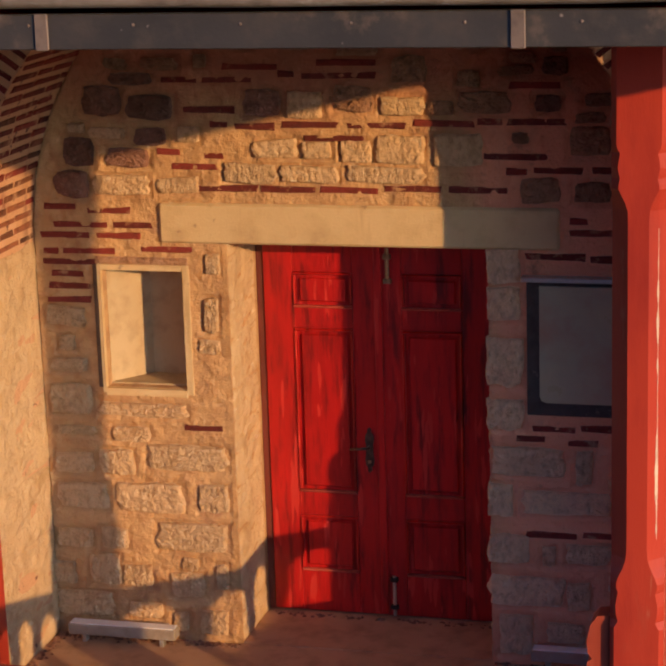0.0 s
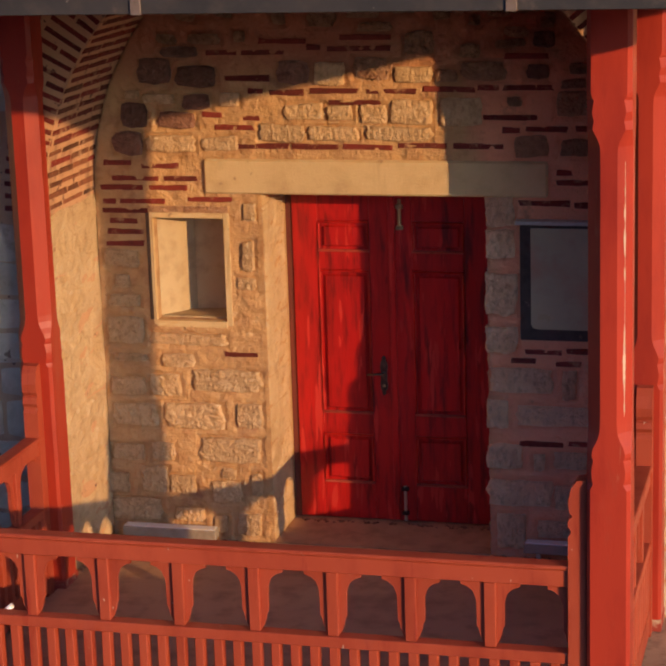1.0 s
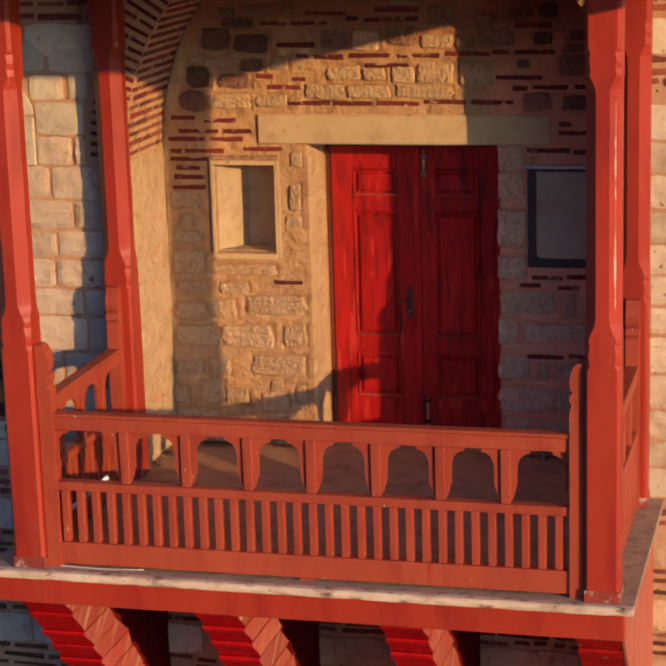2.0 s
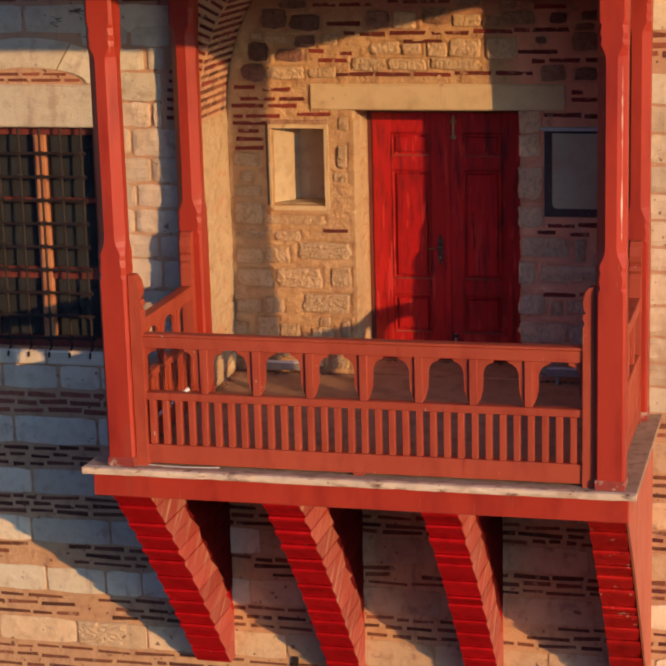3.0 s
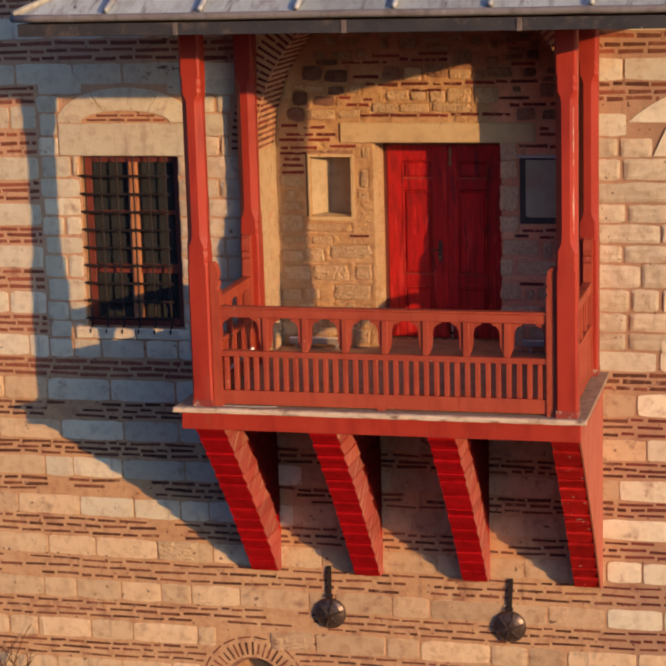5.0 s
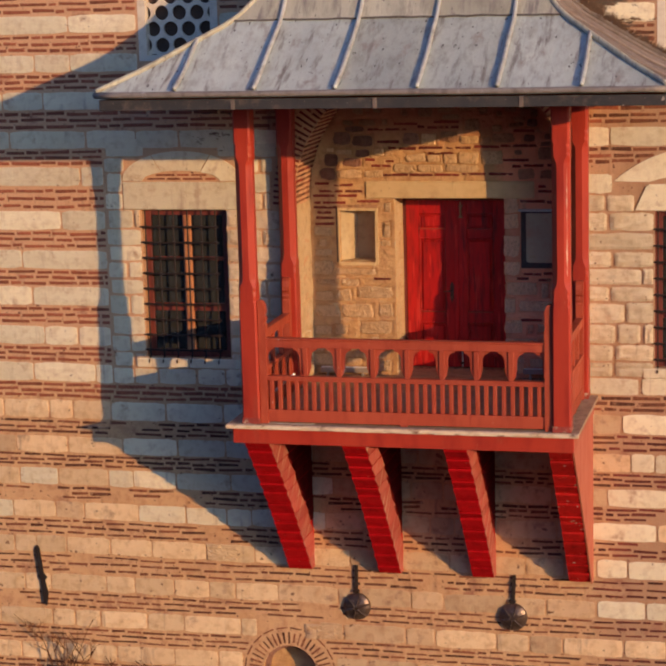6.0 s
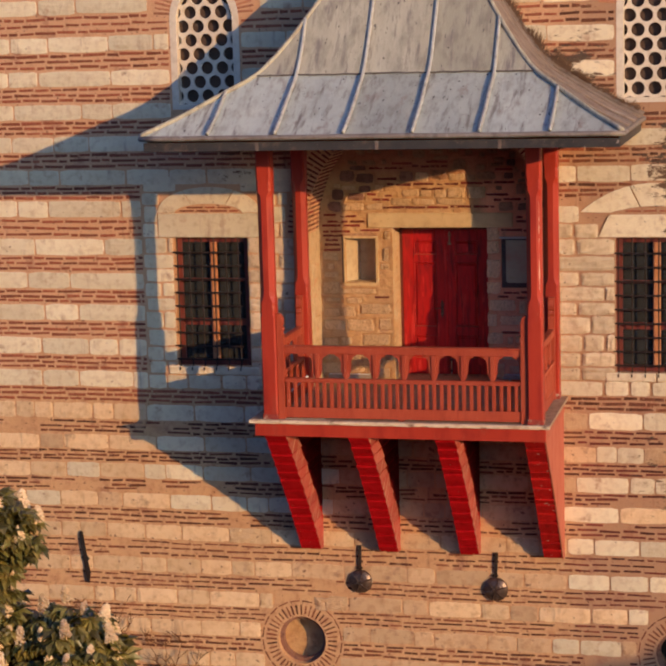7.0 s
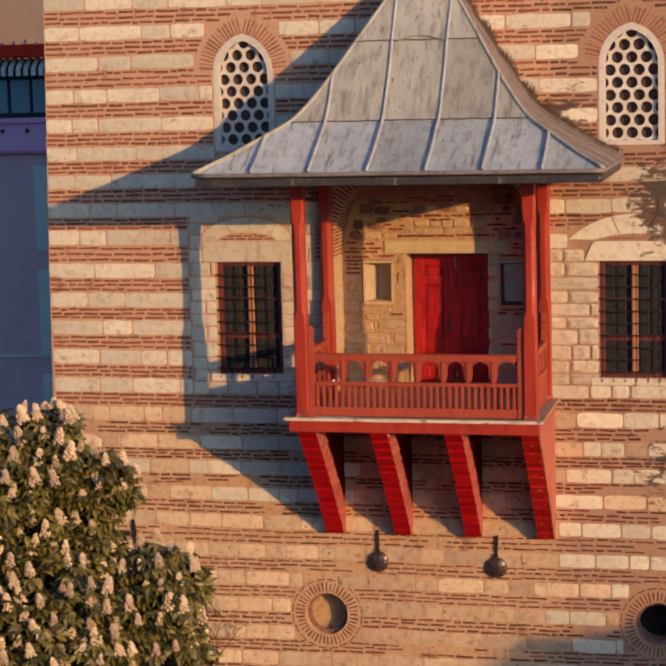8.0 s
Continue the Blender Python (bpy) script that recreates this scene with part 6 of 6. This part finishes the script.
# lintels, relieving arches and sills of the barred windows
for (a, b), (w0, w1) in zip(LINTELS, WINDOWS):
    mid, half = (a + b) / 2, (b - a) / 2
    if a > 0:
        # the east window has a wedge-shaped lintel under a wider, flatter arch
        trapeze = [(a, WIN_Z[1] + 0.012), (b, WIN_Z[1] + 0.012), (b - 0.145, 2.640), (a + 0.145, 2.640)]
        bm = prism(bmesh.new(), trapeze, "y", -0.022, 0.24)
        bmesh.ops.bevel(bm, geom=[e for e in bm.edges if abs(e.verts[0].co.y - e.verts[1].co.y) > 0.1], offset=0.02, segments=2, affect="EDGES")
    else:
        bm = boxed(a, b, -0.022, 0.24, WIN_Z[1] + 0.004, 2.675, 0.012)
    ob = structure("window_lintel", bm, M_ASHLAR, "pale limestone lintel over the barred window", "lintel")
    n = 3
    out_at, in_at = segment(*EAST_OUT), segment(*EAST_IN)
    for k in range(n):
        if a > 0:
            o0, o1 = -EAST_OUT[0] + 2 * EAST_OUT[0] * k / n + 0.01, -EAST_OUT[0] + 2 * EAST_OUT[0] * (k + 1) / n - 0.01
            i0, i1 = -EAST_IN[0] + 2 * EAST_IN[0] * k / n + 0.01, -EAST_IN[0] + 2 * EAST_IN[0] * (k + 1) / n - 0.01
            outer = [(mid + o0 + (o1 - o0) * q / 6, 2.668 + out_at(o0 + (o1 - o0) * q / 6)) for q in range(7)]
            inner = [(mid + i0 + (i1 - i0) * q / 6, 2.668 + in_at(i0 + (i1 - i0) * q / 6)) for q in range(7)]
        else:
            t0, t1 = math.pi * k / n + 0.012, math.pi * (k + 1) / n - 0.012
            outer = [(mid - half * math.cos(t0 + (t1 - t0) * q / 6), 2.685 + 0.385 * math.sin(t0 + (t1 - t0) * q / 6)) for q in range(7)]
            inner = [(mid - 0.66 * half * math.cos(t0 + (t1 - t0) * q / 6), 2.685 + 0.135 * math.sin(t0 + (t1 - t0) * q / 6)) for q in range(7)]
        bm = prism(bmesh.new(), outer + inner[::-1], "y", -0.020, 0.05)
        hang(new("arch_stone", mesh_of("arch_stone", bm, M_ASHLAR)), wall_facade)
    for k in range(1 if a > 0 else 2):
        zc = (2.690 if a > 0 else 2.712) + 0.05 * k
        w = 0.42 if a > 0 else 0.62 * half * math.sqrt(1 - ((zc + 0.02 - 2.685) / 0.135) ** 2)
        x = mid - w
        while x < mid + w - 0.1:
            ln = min(rng.uniform(0.16, 0.28), mid + w - x)
            piece("brick", BRICKS[rng.randrange(8)], wall_facade, lay(x, x + ln, zc - 0.016, zc + 0.016))
            x += ln + 0.03
    bm = boxed(w0 - 0.14, (w0 + w1) / 2 - 0.006, -0.03, 0.27, WIN_Z[0] - 0.13, WIN_Z[0] - 0.003, 0.012)
    box(bm, (w0 + w1) / 2 + 0.006, w1 + 0.14, -0.028, 0.27, WIN_Z[0] - 0.13, WIN_Z[0] - 0.004, 0.012)
    structure("window_sill", bm, M_ASHLAR, "pale limestone sill below the barred window", "sill")

# radial bricks: round openings and pointed arches
for ox, oz in OCULI:
    for k in range(44):
        a = 2 * math.pi * k / 44
        r = 0.482
        m = (Matrix.Translation((ox + r * math.cos(a), 0.0, oz + r * math.sin(a))) @ Matrix.Rotation(-a + rng.uniform(-0.03, 0.03), 4, "Y")
             @ Matrix.Diagonal((rng.uniform(0.13, 0.19), 1, rng.uniform(0.028, 0.038), 1)))
        piece("brick", BRICKS2[k % 8], wall_facade, m)
    for k in range(20):
        a = 2 * math.pi * (k + 0.5) / 20
        m = (Matrix.Translation((ox + 0.618 * math.cos(a), 0.0, oz + 0.618 * math.sin(a))) @ Matrix.Rotation(-a - math.pi / 2, 4, "Y")
             @ Matrix.Diagonal((0.16, 1, 0.026, 1)))
        piece("brick", BRICKS2[k % 8], wall_facade, m)
for cx in LATTICES:
    for side in (-1, 1):
        for k in range(17):
            a = radians(4 + 4.7 * k)
            rad = 0.79
            px, pz = side * (-0.16 + rad * math.cos(a) * 1.0), 5.58 + rad * math.sin(a) * 0.98
            if px * side < 0.02:
                continue
            m = (Matrix.Translation((cx + px, 0.0, pz)) @ Matrix.Rotation(-(a if side > 0 else math.pi - a) + rng.uniform(-0.03, 0.03), 4, "Y") @ Matrix.Diagonal((rng.uniform(0.25, 0.32), 1, rng.uniform(0.036, 0.050), 1)))
            piece("brick", ABRICKS[k % 6], wall_facade, m)
# bricks lining the inside of the big arch, and large smooth stones on its jambs
for k in range(84):
    a = math.pi * (k + 0.5) / 84
    if math.sin(a) > 0.80:
        continue
    # the same course shows on the face of the wall
    y = 0.0
    for ln in () if a < math.pi / 2 and math.sin(a) < 0.5 else (0.27,) if k % 3 else (0.12, 0.13):
        m = (Matrix.Translation((ACX + (AR + 0.003 + y + ln / 2) * math.cos(a), 0.0, SPRING + (AR + 0.003 + y + ln / 2) * math.sin(a)))
             @ Matrix.Rotation(-a + rng.uniform(-0.015, 0.015), 4, "Y") @ Matrix.Diagonal((ln, 1, 0.036, 1)))
        piece("brick", RBRICKS[rng.randrange(5)], wall_recess, m)
        y += ln + 0.02
    y = 0.008 + (k % 2) * 0.05
    while y < REC_Y - 0.08:
        ln = min(rng.uniform(0.16, 0.34), REC_Y - 0.02 - y)
        rot = Matrix.Rotation(-a + math.pi / 2, 4, "Y") @ Matrix(((0, -1, 0, 0), (1, 0, 0, 0), (0, 0, 1, 0), (0, 0, 0, 1)))
        at = Vector((ACX + (AR - 0.003) * math.cos(a), y + ln / 2, SPRING + (AR - 0.003) * math.sin(a)))
        inward = Vector((-math.cos(a), 0, -math.sin(a)))
        along = Vector((0, 1, 0))
        third = along.cross(inward)
        m = Matrix((along, -inward, -third)).transposed().to_4x4()
        piece("brick", (SBRICKS if math.sin(a) < rng.uniform(0.1, 0.45) else RBRICKS)[k % 5], wall_recess, Matrix.Translation(at) @ m @ Matrix.Diagonal((ln, 1, rng.uniform(0.032, 0.042), 1)))
        y += ln + 0.022
for x, sgn in ((JL, 1), (JR, -1)):
    z = 0.03
    while z < SPRING - 0.1:
        h = min(rng.uniform(0.28, 0.46), SPRING - z)
        m = Matrix((Vector((0, 1, 0)), Vector((-sgn, 0, 0)), Vector((0, 0, 1)))).transposed().to_4x4()
        piece("stone", SMOOTH[rng.randrange(6)], wall_recess, Matrix.Translation((x, REC_Y / 2, z + h / 2)) @ m @ Matrix.Diagonal((REC_Y - 0.01, 0.9, h - 0.002, 1)))
        z += h

# rubble and bricks of the recessed wall, region by region
B_LEFT = [
    (-1.78, -1.59, 2.56), (-1.53, -1.27, 2.54), (-1.73, -1.41, 2.46), (-1.81, -1.52, 2.4), (-1.38, -1.15, 2.46), (-1.48, -1.22, 2.4),
    (-1.8, -1.71, 2.31), (-1.69, -1.37, 2.31), (-1.22, -0.92, 2.33), (-1.8, -1.48, 2.25), (-1.76, -1.57, 2.18), (-1.78, -1.53, 2.11),
    (-1.8, -1.53, 2.03)]
B_TOP = [
    (-0.94, -0.65, 3.1), (-1.02, -0.76, 2.79), (-1.1, -0.97, 2.87), (-0.83, -0.72, 2.85), (-1.06, -0.85, 3.26), (-0.83, -0.54, 3.26),
    (-0.71, -0.4, 3.33), (-0.4, -0.31, 3.29), (-0.28, 0.14, 3.28), (-0.65, -0.43, 3.01), (-0.39, -0.08, 3.02), (-0.27, 0.06, 2.95),
    (-0.79, -0.69, 3.02), (-0.88, -0.53, 2.67), (-0.52, -0.21, 2.67), (-0.19, 0.13, 2.67), (-0.19, 0.14, 3.35)]
B_RIGHT = [
    (-0.03, 0.29, 3.02), (0.33, 0.65, 3.03), (0.67, 0.8, 3.04), (0.83, 1.13, 3.04), (0.71, 1.04, 2.86), (0.84, 1.1, 3.23),
    (0.82, 0.93, 2.78), (0.97, 1.22, 2.79), (1.27, 1.38, 2.79), (0.16, 0.48, 2.68), (0.51, 0.83, 2.68), (1.15, 1.32, 2.52),
    (1.15, 1.38, 2.46), (0.92, 1.23, 2.33), (1.26, 1.38, 2.32), (-1.02, -0.79, 1.31), (0.95, 1.18, 1.39), (1.21, 1.38, 1.4),
    (0.86, 1.02, 1.33), (1.14, 1.3, 1.32), (0.91, 1.19, 0.79), (1.22, 1.38, 0.8)]
for x0, x1, z in B_LEFT + B_TOP + B_RIGHT:
    piece("brick", RBRICKS[rng.randrange(5)], wall_recess, lay(x0, x1, z - 0.019, z + 0.019, REC_Y - 0.022, rng.uniform(-0.012, 0.012)))
S_UPPER_LEFT = [
    (-1.52, -1.29, 3.06, 3.23), (-1.27, -0.99, 3.04, 3.18), (-1.49, -1.28, 2.94, 3.0), (-1.23, -1.04, 2.9, 3.0), (-0.98, -0.85, 2.92, 3.01), (-1.4, -1.14, 2.78, 2.89),
    (-1.65, -1.47, 2.78, 2.95), (-1.71, -1.51, 2.61, 2.76), (-1.48, -1.15, 2.63, 2.74), (-1.11, -0.87, 2.64, 2.73), (-1.36, -1.11, 3.23, 3.3), (-0.6, -0.39, 3.06, 3.21),
    (-0.36, -0.16, 3.05, 3.2), (-0.56, -0.31, 2.84, 2.94), (-0.28, -0.12, 2.84, 2.93), (-0.73, -0.43, 2.7, 2.81), (-0.41, -0.08, 2.71, 2.8), (-0.85, -0.77, 2.19, 2.31),
    (-0.87, -0.79, 1.86, 2.06), (-1.17, -0.96, 3.31, 3.38)]
S_UPPER_RIGHT = [
    (-0.1, 0.12, 3.09, 3.23), (0.15, 0.39, 3.07, 3.17), (0.41, 0.55, 3.07, 3.15), (0.57, 0.85, 3.08, 3.2), (0.97, 1.11, 3.09, 3.18), (-0.07, 0.1, 2.82, 2.94),
    (0.12, 0.39, 2.81, 2.97), (0.43, 0.7, 2.8, 2.98), (-0.05, 0.38, 2.71, 2.8), (0.89, 1.11, 2.61, 2.75), (1.17, 1.37, 2.62, 2.73), (1.15, 1.37, 2.86, 3.02),
    (0.21, 0.41, 3.24, 3.39), (1.01, 1.15, 3.28, 3.38), (0.56, 0.69, 3.22, 3.31), (0.72, 0.89, 2.18, 2.37), (0.72, 0.89, 1.98, 2.16)]
S_LOWER_LEFT = [
    (-1.8, -1.58, 1.61, 1.69), (-1.82, -1.57, 1.36, 1.54), (-1.79, -1.55, 1.24, 1.29), (-1.81, -1.58, 1.01, 1.13), (-1.54, -1.33, 1.01, 1.16), (-1.81, -1.5, 0.8, 0.95),
    (-1.45, -1.04, 0.79, 0.97), (-0.95, -0.78, 0.81, 0.98), (-1.26, -0.77, 1.05, 1.2), (-1.22, -0.79, 0.57, 0.74), (-1.83, -1.61, 0.56, 0.67), (-1.56, -1.39, 0.56, 0.69),
    (-1.64, -1.45, 0.34, 0.52), (-1.43, -1.26, 0.34, 0.47), (-1.15, -0.94, 0.29, 0.44), (-1.86, -1.73, 0.33, 0.47), (-1.87, -1.5, 0.14, 0.29), (-1.52, -1.0, 1.36, 1.44),
    (-1.45, -1.23, 1.21, 1.3), (-0.87, -0.8, 0.35, 0.5), (-1.41, -1.21, 0.15, 0.24), (-0.98, -0.81, 0.07, 0.22)]
S_RIGHT = [
    (0.72, 0.9, 1.61, 1.88), (0.72, 0.9, 1.37, 1.54), (0.72, 1.13, 1.12, 1.28), (1.18, 1.27, 1.08, 1.28), (0.73, 0.84, 0.88, 1.07), (0.89, 1.37, 0.91, 1.04),
    (0.72, 0.93, 0.62, 0.78), (1.0, 1.07, 0.61, 0.72), (1.13, 1.37, 0.63, 0.74), (0.71, 1.12, 0.37, 0.55), (1.13, 1.26, 0.36, 0.53), (0.76, 0.95, 0.08, 0.32),
    (1.02, 1.23, 0.17, 0.28)]
for k, (x0, x1, z0, z1) in enumerate(S_UPPER_LEFT + S_UPPER_RIGHT):
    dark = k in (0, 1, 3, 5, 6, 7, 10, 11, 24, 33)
    # Brown stones high under the roof put the shade there into the colour.
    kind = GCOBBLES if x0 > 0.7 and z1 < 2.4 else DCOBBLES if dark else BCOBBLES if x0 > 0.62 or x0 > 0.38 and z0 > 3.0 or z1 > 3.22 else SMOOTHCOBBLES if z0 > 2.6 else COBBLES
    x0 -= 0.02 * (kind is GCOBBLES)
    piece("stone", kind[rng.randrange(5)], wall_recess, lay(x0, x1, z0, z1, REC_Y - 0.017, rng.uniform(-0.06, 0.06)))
for k, (x0, x1, z0, z1) in enumerate(S_LOWER_LEFT + S_RIGHT):
    if 0.70 < x0 < 0.74:
        x0 -= rng.uniform(0.008, 0.030)
    piece("stone", (COBBLES if k < len(S_LOWER_LEFT) else GCOBBLES)[rng.randrange(6)], wall_recess, lay(x0, x1, z0, z1, REC_Y - 0.017, rng.uniform(-0.03, 0.03)))
# small rubble packed into what is left between them
taken = [(x0, x1, z - 0.02, z + 0.02) for x0, x1, z in B_LEFT + B_TOP + B_RIGHT]
taken += S_UPPER_LEFT + S_UPPER_RIGHT + S_LOWER_LEFT + S_RIGHT
taken += [(-0.76, 0.74, 0.0, 2.36), (-1.12, 1.12, 2.34, 2.61), (-1.50, -0.93, 1.46, 2.26), (0.89, 1.53, 1.45, 2.25)]
packed = 0
for _ in range(4000):
    w, h = rng.uniform(0.07, 0.24), rng.uniform(0.05, 0.12)
    x, z = rng.uniform(JL + 0.05, JR - 0.05), rng.uniform(0.08, SPRING + AR)
    if z > SPRING - 0.2 and math.hypot(x - ACX, z - SPRING) > AR - 0.16 or packed > 72:
        continue
    a = (x - w / 2, x + w / 2, z - h / 2, z + h / 2)
    if a[0] < JL + 0.02 or a[1] > JR - 0.02 or any(a[0] < q[1] + 0.012 and a[1] > q[0] - 0.012 and a[2] < q[3] + 0.010 and a[3] > q[2] - 0.010 for q in taken):
        continue
    taken.append(a)
    packed += 1
    # Here too the brown kind paints the shade near the top.
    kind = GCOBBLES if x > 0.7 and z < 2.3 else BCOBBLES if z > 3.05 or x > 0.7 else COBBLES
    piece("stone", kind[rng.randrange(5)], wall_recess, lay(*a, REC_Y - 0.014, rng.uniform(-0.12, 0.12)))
# the uneven coat of lime between the stones, raked back a little round each of them
stones_at = S_UPPER_LEFT + S_UPPER_RIGHT + S_LOWER_LEFT + S_RIGHT + taken[-packed:]
V, F, at = [], [], {}
STEP = 0.015


def coat_height(x, z):
    h = 0.009 * noise.noise((x * 5, z * 6, 1.7)) + 0.006 * noise.noise((x * 14, z * 15, 3.1)) + 0.004 * noise.noise((x * 31, z * 31, 8.3))
    rake = 0.0
    for x0, x1, z0, z1 in stones_at:
        d = max(x0 - x, x - x1, z0 - z, z - z1)
        if d < 0.024:
            rake = max(rake, 1.0 - max(0.0, d) / 0.024)
    return 0.020 + max(-0.007, min(0.012, h)) - 0.013 * rake


for i in range(int((JR - JL) / STEP) - 1):
    for k in range(int((SPRING + AR) / STEP)):
        xa, za = JL + 0.012 + i * STEP, 0.028 + k * STEP
        xb, zb = xa + STEP, za + STEP
        if zb > SPRING and max(math.hypot(xa - ACX, zb - SPRING), math.hypot(xb - ACX, zb - SPRING)) > AR - 0.004:
            continue
        if xb > -0.74 and xa < 0.72 and za < 2.37 or xb > -1.475 and xa < -0.98 and zb > 1.52 and za < 2.215:
            continue
        quad = []
        for c in ((i, k), (i + 1, k), (i + 1, k + 1), (i, k + 1)):
            if c not in at:
                x, z = JL + 0.012 + c[0] * STEP, 0.028 + c[1] * STEP
                at[c] = len(V)
                V.append((x, REC_Y - coat_height(x, z), z))
            quad.append(at[c])
        F.append(tuple(quad))
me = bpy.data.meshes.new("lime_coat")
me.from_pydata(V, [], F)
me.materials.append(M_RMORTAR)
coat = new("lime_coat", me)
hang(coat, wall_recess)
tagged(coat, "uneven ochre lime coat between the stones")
# stone quoins of the door opening
for sgn, x in ((-1, -0.735), (1, 0.715)):
    z = 0.03
    while z < 2.30:
        h = min(rng.uniform(0.16, 0.30), 2.36 - z)
        m = Matrix((Vector((0, 1, 0)), Vector((sgn, 0, 0)), Vector((0, 0, 1)))).transposed().to_4x4()
        piece("stone", SMOOTH[rng.randrange(6)], wall_recess, Matrix.Translation((x, REC_Y + 0.25, z + h / 2)) @ m @ Matrix.Diagonal((0.48, 0.7, h - 0.001, 1)))
        z += h
